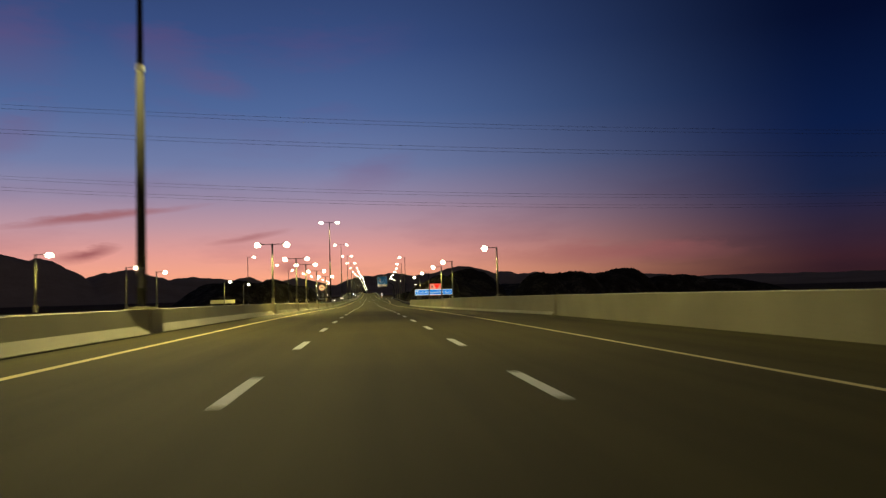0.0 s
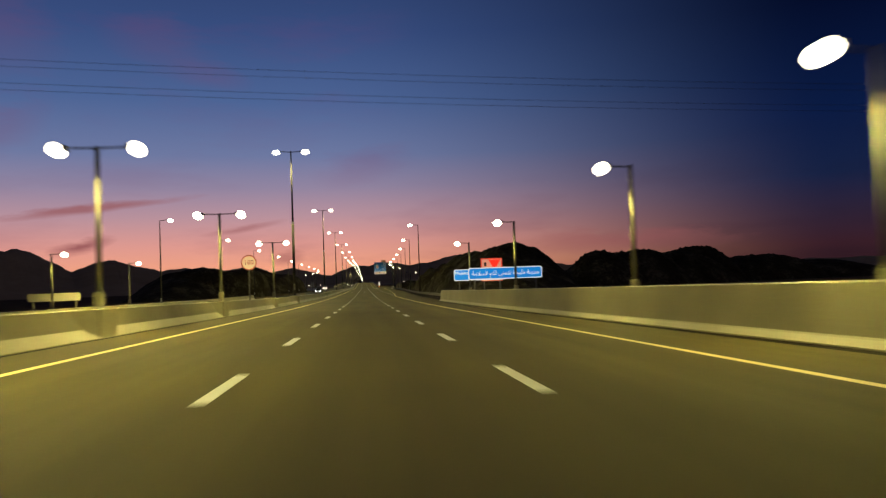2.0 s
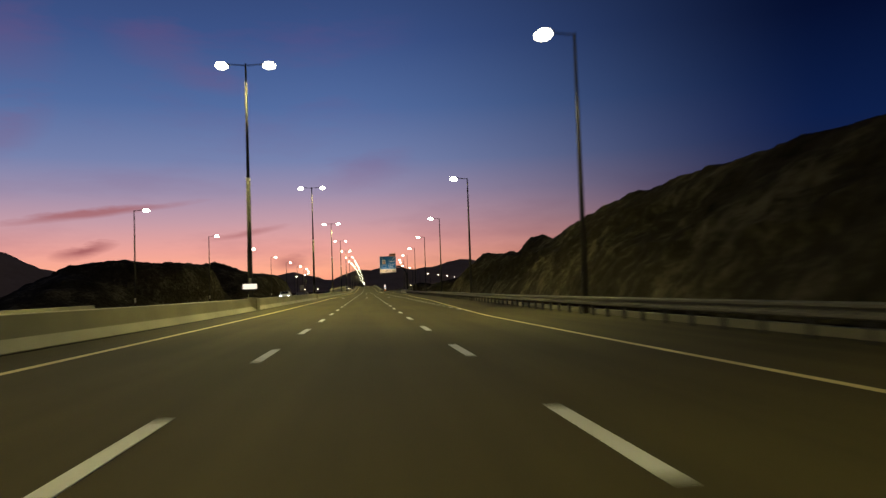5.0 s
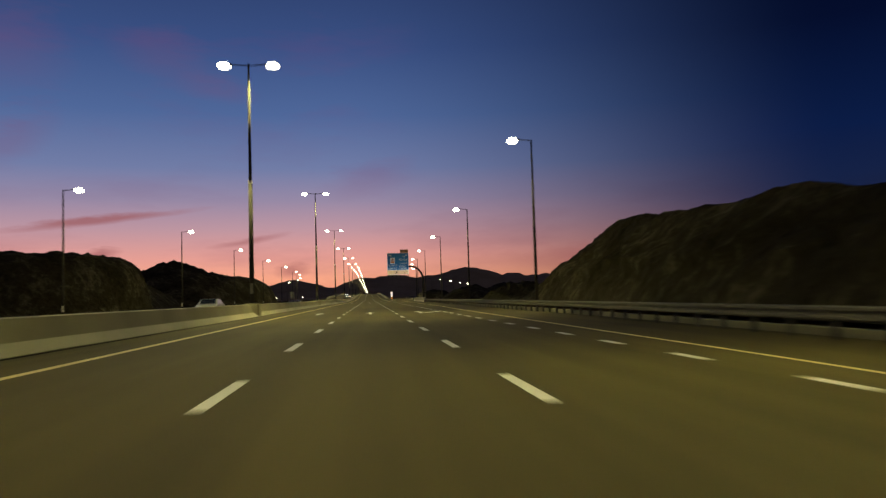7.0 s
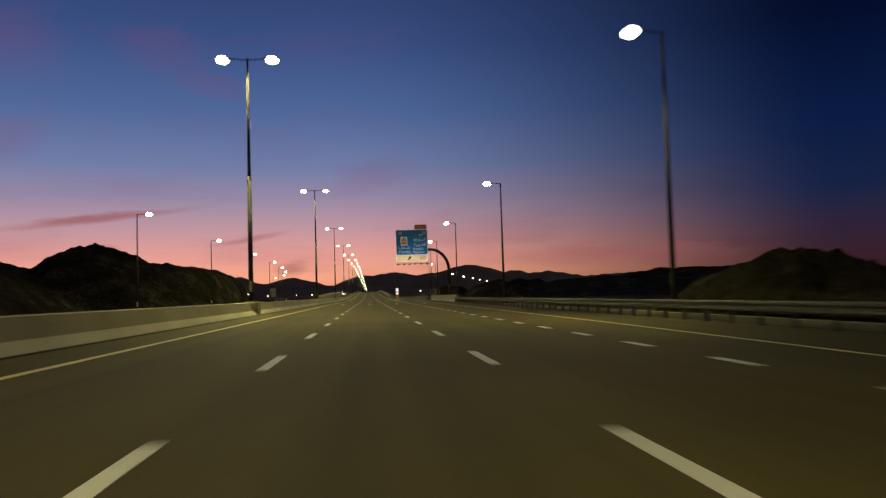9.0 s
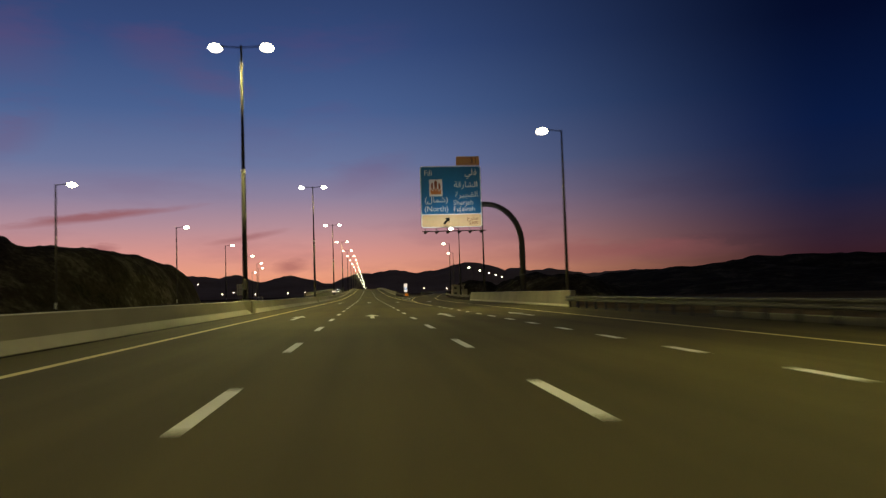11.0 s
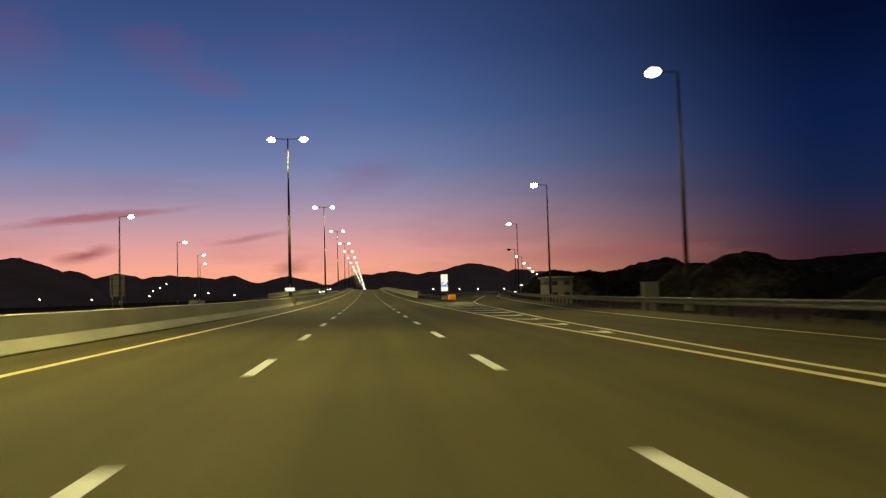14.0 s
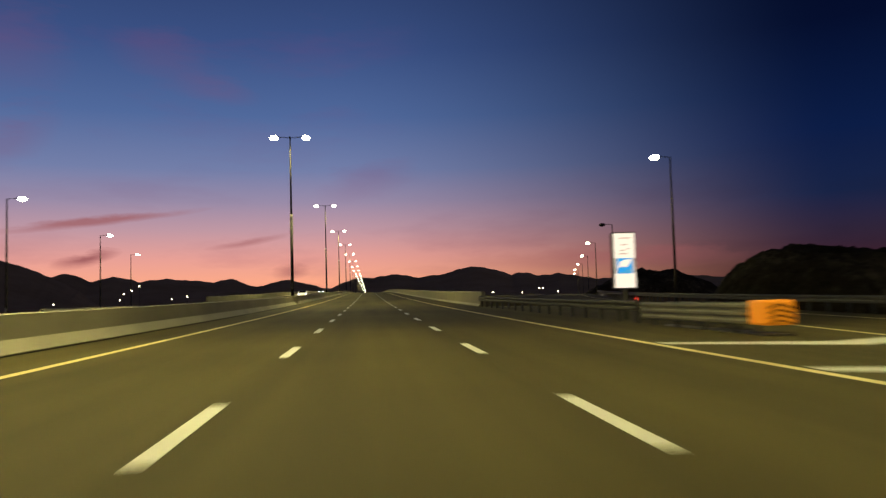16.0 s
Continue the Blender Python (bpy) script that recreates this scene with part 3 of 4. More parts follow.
def tall_single(power, lit=True):
    """One-armed mast; the arm reaches along +x."""
    ob = new("street_lamp")
    tagged(ob, "tall single-armed steel street lamp, %s, beside the road" % ("lit" if lit else "unlit"), "street lamp", "roadside street lamps")
    H = 12.2
    part("pole", tube(bmesh.new(), [(0, 0, -0.8), (0, 0, 5.0), (0, 0, H + 0.1)], [0.13, 0.105, 0.06], 12), POLE, ob, smooth=True)
    part("base_plate", block(bmesh.new(), -0.2, 0.2, -0.2, 0.2, -0.7, -0.3), CONCRETE, ob, "concrete footing")
    part("service_hatch", block(bmesh.new(), -0.09, 0.09, -0.145, -0.105, 1.2, 1.75, 0.012), SHEET, ob, "pale service hatch")
    part("arm", tube(bmesh.new(), [(0, 0, H + 0.05), (1.1, 0, H + 0.15)], 0.035, 8), POLE, ob)
    lamp_head(ob, 1.35, H + 0.04, 1, 0.85, LAMPGLOW if lit else DARKGLASS)
    if lit:
        area_lamp("lamp_light", ob, pose(1.35, 0, H - 0.3, 0, -34, 0), power, 0.4, 128)
    return ob


def bridge_lamp(twin, power):
    """Short bridge mast, with one arm along +x or with two."""
    ob = new("bridge_lamp")
    tagged(ob, "short %s lamp post standing on the bridge parapet, lit" % ("twin-armed" if twin else "single-armed"), "street lamp", "bridge lamps")
    H = 5.42 if twin else 5.0
    part("pole", tube(bmesh.new(), [(0, 0, 0.8), (0, 0, H + 0.15)], [0.085, 0.07], 12), RAILSTEEL, ob, smooth=True)
    part("base_plate", block(bmesh.new(), -0.11, 0.11, -0.11, 0.11, 1.30, 1.33), GALV, ob)
    part("base_block", block(bmesh.new(), -0.12, 0.12, -0.13, 0.13, 0.80, 1.30, 0.015), CONCRETE, ob, "concrete foot")
    sides = (-1, 1) if twin else (1,)
    for s in sides:
        part("arm", tube(bmesh.new(), [(0, 0, H + 0.1), (s * (0.85 if twin else 0.75), 0, H + 0.12)], 0.028, 8), POLE, ob)
        x = s * (1.08 if twin else 0.95)
        lamp_head(ob, x, H + 0.04, s, 0.5)
        area_lamp("lamp_light", ob, pose(x, 0, H - 0.28, 0, -16 * s, 0), power, 0.3, colour=(1.0, 0.82, 0.21))
    return ob


TALL_POWER, SINGLE_POWER, BRIDGE_POWER = 2300, 640, 620
first = tall_twin(POLES_TALL[0], TALL_POWER)
for y in POLES_TALL[1:]:
    copy_thing(first, Matrix.Translation((-7.98, y, road_z(-7.98, y))))
# masts so far off that their light on the road cannot be seen
first = tall_twin(1508, 0)
for k in range(1, 28):
    copy_thing(first, Matrix.Translation((-7.98, 1508 + 67 * k, road_z(-7.98, 1508 + 67 * k))))

RIGHT_LAMPS = [(9.6, 214, 0), (10.65, 259, 0), (12.0, 304, 0), (12.9, 348.5, 0), (13.6, 394.5, 0), (13.8, 438, 0), (14.75, 483, 0.2), (17.0, 527.5, 0.5), (19.8, 570.5, 0.2), (26.3, 621, 0)]
EXIT_LAMPS = [(42.9, 699.4, -1.5), (53.5, 741.5, -1.8), (64.7, 786, -2.1), (75.4, 829, -2.4), (86.0, 869, -2.8)]
first = tall_single(SINGLE_POWER)
first.matrix_basis = Matrix.Translation((RIGHT_LAMPS[0][0], RIGHT_LAMPS[0][1], rise(RIGHT_LAMPS[0][1]))) @ Matrix.Rotation(math.pi, 4, "Z")
for x, y, up_ in RIGHT_LAMPS[1:]:
    copy_thing(first, Matrix.Translation((x, y, rise(y) + up_)) @ Matrix.Rotation(math.pi, 4, "Z"))
for x, y, z in EXIT_LAMPS:
    copy_thing(first, Matrix.Translation((x, y, z)) @ Matrix.Rotation(math.pi, 4, "Z"))
dark = tall_single(0, lit=False)
dark.matrix_basis = Matrix.Translation((33.2, 659, -1.7)) @ Matrix.Rotation(math.pi, 4, "Z")
for x, y in [(-27.5, 187), (-27.5, 232), (-27.5, 277), (-27.6, 322), (-27.6, 367), (-27.6, 412), (-27.7, 456.5), (-27.8, 501), (-28.6, 545), (-30.9, 588), (-34.7, 634), (-39.9, 676), (-49, 722)]:
    copy_thing(first, Matrix.Translation((x, y, rise(min(y, 560)) - 0.5)))

first = bridge_lamp(True, BRIDGE_POWER)
first.matrix_basis = Matrix.Translation((-7.72, 68.9, road_z(-7.72, 68.9)))
for y in (89.2, 101.8, 121.0, 145.3):
    copy_thing(first, Matrix.Translation((-7.72, y, road_z(-7.72, y))))
first = bridge_lamp(False, 0.72 * BRIDGE_POWER)
turn = Matrix.Rotation(math.pi, 4, "Z")
first.matrix_basis = Matrix.Translation((10.3, 69.6, rise(69.6) - 0.1)) @ turn
for y in (90.9, 103.5, 123.9, 144):
    copy_thing(first, Matrix.Translation((8.9, y, rise(y) - 0.1)) @ turn)

for y in (67.2, 89, 100.4, 143.2, 163.8):
    copy_thing(first, Matrix.Translation((-24.9, y, rise(y))))

# ---- hills and mountains ----
def hill(name, cx, cy, rx, ry, height, seed, label, mat=ROCK, n=70, rough=0.22, power=1.6):
    bm = bmesh.new()
    grid = []
    for j in range(n + 1):
        row = []
        for i in range(n + 1):
            u, v = 2 * i / n - 1, 2 * j / n - 1
            x, y = cx + rx * u, cy + ry * v
            d = math.hypot(u, v)
            base = max(0.0, 1 - d ** power)
            wob = noise.fractal(Vector((x, y, seed * 7.3)) * (2.6 / max(rx, ry)), 1.0, 2.0, 5)
            fine = noise.fractal(Vector((x, y, seed * 3.1)) * (16.0 / max(rx, ry)), 1.0, 2.0, 4)
            z = height * base * (1 + rough * 1.6 * wob) + height * max(rough, 0.13) * 0.42 * fine * min(1, base * 4)
            row.append(bm.verts.new((x, y, -1.2 + max(z, -0.5))))
        grid.append(row)
    for a, b in zip(grid, grid[1:]):
        for k in range(n):
            bm.faces.new((a[k], a[k + 1], b[k + 1], b[k]))
    return tagged(part(name, bm, mat, smooth=True), label, "hill", kind="structure")


hill("rock_hill", 70, 274, 15, 16, 9.9, 6, "dark rocky hill behind the road cutting", rough=0.06, power=2.2)
hill("rock_hill", 86, 291, 20, 16, 9.6, 31, "dark rocky saddle between two hills behind the road cutting", rough=0.05, power=2.6)
hill("rock_hill", 99, 304, 15, 18, 11.0, 32, "dark steep rocky hill behind the road cutting", rough=0.05, power=2.6)
hill("rock_hill", 124, 312, 22, 18, 7.9, 33, "low dark rocky hill behind the road cutting", rough=0.05, power=3.0)
hill("rock_hill", 148, 322, 30, 22, 6.4, 34, "low dark stony hill behind the road cutting", rough=0.05, power=2.0)
hill("rock_hill", 57, 262, 12, 14, 9.6, 35, "small dark rocky hill behind the road cutting", rough=0.05, power=1.8)
hill("rock_hill", 28, 232, 13, 38, 10.2, 21, "dark rocky shoulder behind the road cutting", rough=0.08, power=2.0)
hill("rock_hill", 20.5, 351, 7, 15, 3.8, 2, "low dark stony mound beside the road")
hill("rock_hill", 110, 600, 75, 130, 8.0, 8, "low dark stony hill beyond the exit road")
hill("rock_hill", 40, 568, 12, 16, 5.6, 11, "dark rounded stony mound beyond the exit road", n=50, rough=0.12, power=2.0)
hill("rock_hill", 48, 614, 14, 13, 6.7, 12, "dark rounded stony mound beyond the exit road", n=50, rough=0.12, power=2.0)
hill("rock_hill", 35, 521, 12, 17, 4.7, 13, "dark rounded stony mound beyond the exit road", n=50, rough=0.12, power=2.0)
hill("rock_hill", 108, 842, 30, 24, 11.5, 24, "low dark stony hill far beyond the exit road", n=50, rough=0.12)
hill("rock_hill", 31, 607, 8.2, 9, 5.1, 9, "dark rounded rock mound beside the service building", n=44, rough=0.06, power=3.6)
hill("rock_hill", -58, 492, 23, 34, 14.9, 3, "dark rocky hill beyond the opposite carriageway", n=90, rough=0.06, power=1.7)
hill("rock_hill", -63, 553, 24, 34, 14.2, 23, "dark rocky hill beyond the opposite carriageway", n=90, rough=0.07, power=1.8)
hill("rock_hill", -80, 462, 30, 56, 12.4, 15, "dark rocky hill beyond the opposite carriageway", n=90, rough=0.14, power=1.9)
hill("rock_hill", -54, 528, 21, 60, 10.4, 14, "dark flat-topped rocky spur beyond the opposite carriageway", n=90, rough=0.07, power=8.0)
hill("rock_hill", -56, 377, 21, 23, 10.3, 4, "dark flat-topped rocky mound beyond the opposite carriageway", n=90, rough=0.04, power=12.0)
hill("rock_hill", -64, 402, 25, 74, 12.3, 22, "dark rocky hill beyond the opposite carriageway", n=90, rough=0.07, power=2.0)


def cutting():
    """The blasted rock face beside the road: foot behind the guard rail, crest some seven metres up."""
    crest = [(158, 0.3), (170, 1.2), (175, 2.4), (183, 5.2), (188, 6.4), (193, 6.8), (200, 6.6), (207, 7.1), (216, 7.6), (240, 7.6), (250, 6.8), (259, 5.8), (264, 6.7), (268, 6.8), (271.5, 6.0), (275, 4.9), (278, 5.0), (281, 5.6), (289, 5.9), (294, 6.1), (298, 6.3), (302, 6.5), (309, 6.6), (313, 6.0), (317, 5.2), (321, 3.9), (327, 2.5), (334, 1.2), (346, 0.2)]
    bm = bmesh.new()
    grid = []
    ny, nx = 420, 64
    for j in range(ny + 1):
        y = 156 + 198 * j / ny
        top = line_at(crest, y)
        foot = line_at(SHOULDER, y) + 2.6
        row = []
        for i in range(nx + 1):
            s = i / nx
            x = foot + (62 - foot) * s ** 1.7
            run = (x - foot) / max(19.5 - foot, 3.0)
            up_ = top * (min(run, 1.0) ** 0.75) if run < 1 else top - min(top + 0.8, 0.5 * (x - max(19.5, foot + 3.0)))
            rock = noise.ridged_multi_fractal(Vector((x * 0.22, y * 0.22, up_ * 0.3)), 0.8, 2.2, 6, 1.0, 2.0) - 1.1
            soft = noise.fractal(Vector((x, y, 3.0)) * 0.06, 1.0, 2.0, 4)
            amp = min(1.0, run * 2.5) * min(1.0, top / 5)
            row.append(bm.verts.new((x - 0.95 * rock * amp * (1.0 if run < 0.7 else 0.4), y, -1.0 + max(0.0, up_ + 1.0 + amp * (0.12 * soft + 0.15 * rock)))))
        grid.append(row)
    for a, b in zip(grid, grid[1:]):
        for k in range(nx):
            bm.faces.new((a[k], a[k + 1], b[k + 1], b[k]))
    return tagged(part("rock_cutting", bm, ROCK), "rough dark rock face of a road cutting", "hill", kind="structure")


cutting()


def range_of_hills(name, r, a0, a1, low, high, seed, label, summits=()):
    """A far mountain range: ridges round the place between two bearings (degrees, clockwise from +y)."""
    bm = bmesh.new()
    n, m = (720 if summits else 260), 9
    grid = []
    for i in range(n + 1):
        a = radians(a0 + (a1 - a0) * i / n)
        edge = min(1.0, 6 * i / n, 6 * (n - i) / n)
        ridge = 0.5 + 0.5 * noise.fractal(Vector((a * 6, seed, 0)), 1.0, 2.0, 6)
        top = (low + (high - low) * max(0.0, min(1.1, ridge))) * (0.45 + 0.55 * edge)
        if summits:
            top *= 0.9
            turn_ = math.degrees(a) + 0.25 * noise.noise(Vector((a * 60, 4.0, seed)))
            for where, height, half in summits:
                d = abs(turn_ - where) / half
                top = max(top, height * (1 - 0.42 * min(d, 1.6) ** 1.35))
            top *= min(1.0, 40 * i / n, 40 * (n - i) / n)
            top += (r / 860) * noise.fractal(Vector((a * 90, seed, 2.0)), 0.9, 2.0, 4)
        col = []
        for j in range(m + 1):
            s = j / m
            rr = r * (1 - 0.22 * (1 - s))
            z = -2 + top * (s ** 1.2) * (1 + 0.10 * noise.noise(Vector((a * 40, s * 3, seed))) * (1 - s))
            col.append(bm.verts.new((rr * math.sin(a), 280 + rr * math.cos(a), z)))
        col.append(bm.verts.new((r * 1.15 * math.sin(a), 280 + r * 1.15 * math.cos(a), -3)))
        grid.append(col)
    for a, b in zip(grid, grid[1:]):
        for k in range(len(a) - 1):
            bm.faces.new((a[k], b[k], b[k + 1], a[k + 1]))
    return tagged(part(name, bm, FARROCK, smooth=True), label, "mountains", kind="structure")


# bearing, height, half width of the summits that stand over the horizon ahead
SUMMITS = [(-29, 235, 7), (-24.6, 205, 4.5), (-19.1, 166, 2.2), (-16.3, 148, 2.6), (-13.2, 131, 6), (-9.2, 127, 1.8), (-5.6, 114, 2.6),
           (-0.3, 120, 2.2), (1.8, 130, 3.4), (4.6, 121, 3.0), (7.3, 160, 3.4), (8.4, 143, 1.6), (10.6, 121, 2.6), (13.0, 112, 3.4), (19, 90, 7)]
range_of_hills("mountain_range", 4300, -75, 34, 60, 100, 2.3, "jagged dark mountain range on the horizon", SUMMITS)
range_of_hills("foothill_range", 1362, -62, -14.5, 44, 56, 6.6, "dark nearer foothills below the mountains", [(-40, 112, 8), (-29.5, 98, 5.5), (-26.4, 89, 3.3), (-20, 67, 3.2)])
range_of_hills("mountain_range", 2900, 22, 90, 30, 78, 9.4, "jagged dark mountain range on the horizon")
range_of_hills("mountain_range", 3000, 90, 285, 60, 160, 12.7, "dark mountain range on the horizon")


# ---- signs ----
def flat(bm, x0, x1, z0, z1, y0, y1, bevel=0.02):
    return block(bm, x0, x1, y0, y1, z0, z1, bevel)



def rounded(x0, x1, z0, z1, y0, y1, r):
    """An upright sheet with rounded corners, between the depths y0 and y1."""
    rim = []
    for cx, cz, first_ in ((x1 - r, z1 - r, 0), (x0 + r, z1 - r, 90), (x0 + r, z0 + r, 180), (x1 - r, z0 + r, 270)):
        for k in range(7):
            a = radians(first_ + 15 * k)
            rim.append((cx + r * math.cos(a), cz + r * math.sin(a)))
    bm = bmesh.new()
    front = [bm.verts.new((x, y0, z)) for x, z in rim]
    back = [bm.verts.new((x, y1, z)) for x, z in rim]
    bm.faces.new(front)
    bm.faces.new(back)
    for k in range(len(rim)):
        m = (k + 1) % len(rim)
        bm.faces.new((front[k], front[m], back[m], back[k]))
    return bm


def cantilever_sign():
    """Overhead exit sign on a curved cantilever mast."""
    ob = new("exit_sign")
    tagged(ob, "blue overhead motorway exit sign on a curved steel mast", "road sign")
    ob.location = (0, 456.8, 0)
    arc = [(14.55, 0.35, -0.8), (14.55, 0.35, 4.2)]
    for k in range(13):
        a = radians(90 * k / 12)
        arc.append((11.15 + 3.4 * math.cos(a), 0.35, 5.4 + 3.9 * math.sin(a)))
    arc += [(9.0, 0.35, 9.3), (5.6, 0.35, 9.3)]
    part("mast", tube(bmesh.new(), arc, [0.29] * 2 + [0.275] * 8 + [0.25] * 7, 16), POLE, ob, smooth=True)
    part("footing", block(bmesh.new(), 13.9, 15.2, -0.4, 1.1, -1.0, 0.3, 0.04), CONCRETE, ob)
    part("flange", tube(bmesh.new(), [(14.55, 0.35, 2.45), (14.55, 0.35, 2.6)], 0.34, 14), RAILSTEEL, ob)
    panel = part("panel", rounded(5.0, 10.75, 7.15, 12.95, 0.0, 0.06, 0.24), WHITE, ob)
    part("blue_field", rounded(5.08, 10.67, 8.42, 12.87, -0.008, -0.001, 0.17), BLUE, panel)
    part("exit_field", rounded(5.08, 10.67, 7.22, 8.34, -0.008, -0.001, 0.17), CREAM, panel)
    plate = part("exit_number_plate", rounded(8.45, 10.65, 13.0, 13.85, 0.0, 0.05, 0.08), TAN, ob)
    words("lettering", "31", 0.75, BLACK, plate, pose(10.1, -0.012, 13.42, 90, 0, 0))
    for x in (6.2, 7.9, 9.6):
        part("bracket", block(bmesh.new(), x - 0.06, x + 0.06, 0.06, 0.22, 7.3, 12.8), GALV, ob)
    # lettering
    for text, size, x, z, al in [("Fili", 0.72, 5.35, 12.3, "LEFT"), ("(North)", 0.72, 5.3, 8.9, "LEFT"), ("Sharjah", 0.66, 8.05, 9.45, "LEFT"), ("Fujairah", 0.66, 8.05, 8.85, "LEFT"),
                                 ("\ufed3\ufee0\ufef2"[::-1], 0.8, 10.4, 12.3, "RIGHT"), ("\u0627\ufedf\ufeb8\ufe8e\u0631\ufed7\ufe94"[::-1], 0.78, 10.45, 11.15, "RIGHT"), ("\u0627\ufedf\ufed4\ufea0\ufef4\ufeae\u0629"[::-1], 0.78, 10.45, 10.2, "RIGHT"),
                                 (")\ufeb7\ufee4\ufe8e\ufedd("[::-1], 0.75, 5.35, 9.75, "LEFT")]:
        words("lettering", text, size, WHITE, panel, pose(x, -0.014, z, 90, 0, 0), al)
    shield = part("route_shield", flat(bmesh.new(), 5.83, 7.07, 10.1, 11.7, -0.016, -0.009, 0.0), WHITE, panel)
    for mat, outline in ((CREST, [(-0.48, -0.62), (0.48, -0.62), (0.52, -0.1), (0.28, -0.3), (0.12, 0.0), (0.0, -0.28), (-0.14, 0.02), (-0.28, -0.3), (-0.52, -0.1)]),
                         (BROWN, [(-0.47, 0.05), (-0.40, 0.42), (-0.25, 0.5), (-0.26, -0.22), (-0.40, -0.12)]), (BROWN, [(0.47, 0.05), (0.40, 0.42), (0.25, 0.5), (0.26, -0.22), (0.40, -0.12)]),
                         (BROWN, [(-0.12, 0.1), (-0.15, 0.55), (0.0, 0.72), (0.15, 0.55), (0.12, 0.08), (0.0, -0.2)])):
        bm = bmesh.new()
        bm.faces.new([bm.verts.new((6.45 + u, -0.022 if mat is CREST else -0.030, 10.9 + w)) for u, w in outline])
        part("shield_emblem", bm, mat, shield)
    words("lettering", "EXIT", 0.42, BROWN, panel, pose(10.4, -0.014, 7.5, 90, 0, 0), "RIGHT")
    words("lettering", "\ufee3\ufea8\ufeae\ufe9d"[::-1], 0.5, BROWN, panel, pose(10.4, -0.014, 7.98, 90, 0, 0), "RIGHT")
    bm = bmesh.new()
    tip = [(0.0, 0.42), (-0.30, 0.02), (-0.10, 0.06), (-0.10, -0.42), (0.10, -0.42), (0.10, 0.06), (0.30, 0.02)]
    bm.faces.new([bm.verts.new((x, 0, z)) for x, z in tip])
    bmesh.ops.solidify(bm, geom=bm.faces[:], thickness=0.006)
    arrow = part("exit_arrow", bm, BLACK, panel)
    arrow.matrix_basis = Matrix.Translation((7.4, -0.012, 7.78)) @ Matrix.Rotation(radians(42), 4, "Y")
    part("light_rail", block(bmesh.new(), 4.95, 10.9, -1.35, -1.25, 6.66, 6.74), POLE, ob)
    for k in range(6):
        x = 5.3 + 1.04 * k
        part("light_bracket", tube(bmesh.new(), [(x, 0.1, 7.12), (x, -1.3, 6.70)], 0.03, 6), POLE, ob)
        flood = bpy.data.lights.new("floodlight_light", "AREA") if k == 0 else flood
        flood.shape, flood.size, flood.energy, flood.color = "DISK", 0.3, 16, (0.92, 0.96, 1.0)
        beam_ = new("floodlight_light", flood)
        beam_.parent, beam_.matrix_basis = ob, look((x, -1.32, 6.80), (x, 0.0, 12.2))
        bm = bmesh.new()
        near_, far_ = ([bm.verts.new((x + u, d, 6.67 + w)) for u, w in ((-0.20, 0.0), (-0.16, -0.20), (-0.02, -0.20), (0.20, 0.0))] for d in (-1.45, -1.15))
        bm.faces.new(near_)
        bm.faces.new(far_)
        for m in range(4):
            bm.faces.new((near_[m], near_[(m + 1) % 4], far_[(m + 1) % 4], far_[m]))
        part("floodlight", bm, POLE, ob, "dark wedge-shaped floodlight housing")
    return ob


cantilever_sign()


def destination_sign(y, x0, x1, z0, z1, label):
    """A long low blue board on posts behind the parapet; returns its panel."""
    ob = new("direction_sign")
    ob.location = (0, y, rise(y))
    tagged(ob, label, "road sign", "greeting boards")
    # panel and print glow by themselves; no lamp stands behind them
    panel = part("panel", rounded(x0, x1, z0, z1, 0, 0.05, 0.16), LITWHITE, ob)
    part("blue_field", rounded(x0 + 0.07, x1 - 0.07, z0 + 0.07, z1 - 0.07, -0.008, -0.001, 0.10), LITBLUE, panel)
    for x in (x0 + 0.5, x1 - 0.5):
        part("post", block(bmesh.new(), x - 0.06, x + 0.06, 0.055, 0.17, -1.2, z1 - 0.1, 0.01), GALV, ob)
    return panel


def line_of_words(parts, size, x, z, parent, fit=0.0):
    """Words set side by side round x, each a mesh of its own; fit squeezes the line to a width."""
    made, widths = [], []
    for one in parts:
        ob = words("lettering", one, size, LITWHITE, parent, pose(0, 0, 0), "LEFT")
        across = [v.co.x for v in ob.data.vertices]
        made.append((ob, min(across)))
        widths.append(max(across) - min(across))
    gap = 0.30 * size
    whole = sum(widths) + gap * (len(parts) - 1)
    k = fit / whole if fit else 1.0
    left = x - whole * k / 2
    for (ob, start), width in zip(made, widths):
        ob.matrix_basis = Matrix.Translation((left - start * k, -0.014, z)) @ Matrix.Rotation(radians(90), 4, "X") @ Matrix.Diagonal((k, 1, 1, 1))
        left += (width + gap) * k


board_a = destination_sign(151.5, 8.40, 13.35, 1.86, 2.93, "long blue greeting board with white lettering, given its own glow")
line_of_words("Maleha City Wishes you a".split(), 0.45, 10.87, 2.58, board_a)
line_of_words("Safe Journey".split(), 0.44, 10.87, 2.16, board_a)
board_b = destination_sign(139.4, 8.15, 14.1, 1.80, 2.74, "long blue greeting board with white Arabic lettering, given its own glow")
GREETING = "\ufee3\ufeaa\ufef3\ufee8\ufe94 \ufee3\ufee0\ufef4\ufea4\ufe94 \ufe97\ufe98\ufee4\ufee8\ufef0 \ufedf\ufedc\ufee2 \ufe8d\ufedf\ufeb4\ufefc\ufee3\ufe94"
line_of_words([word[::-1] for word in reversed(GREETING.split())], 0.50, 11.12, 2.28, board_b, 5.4)


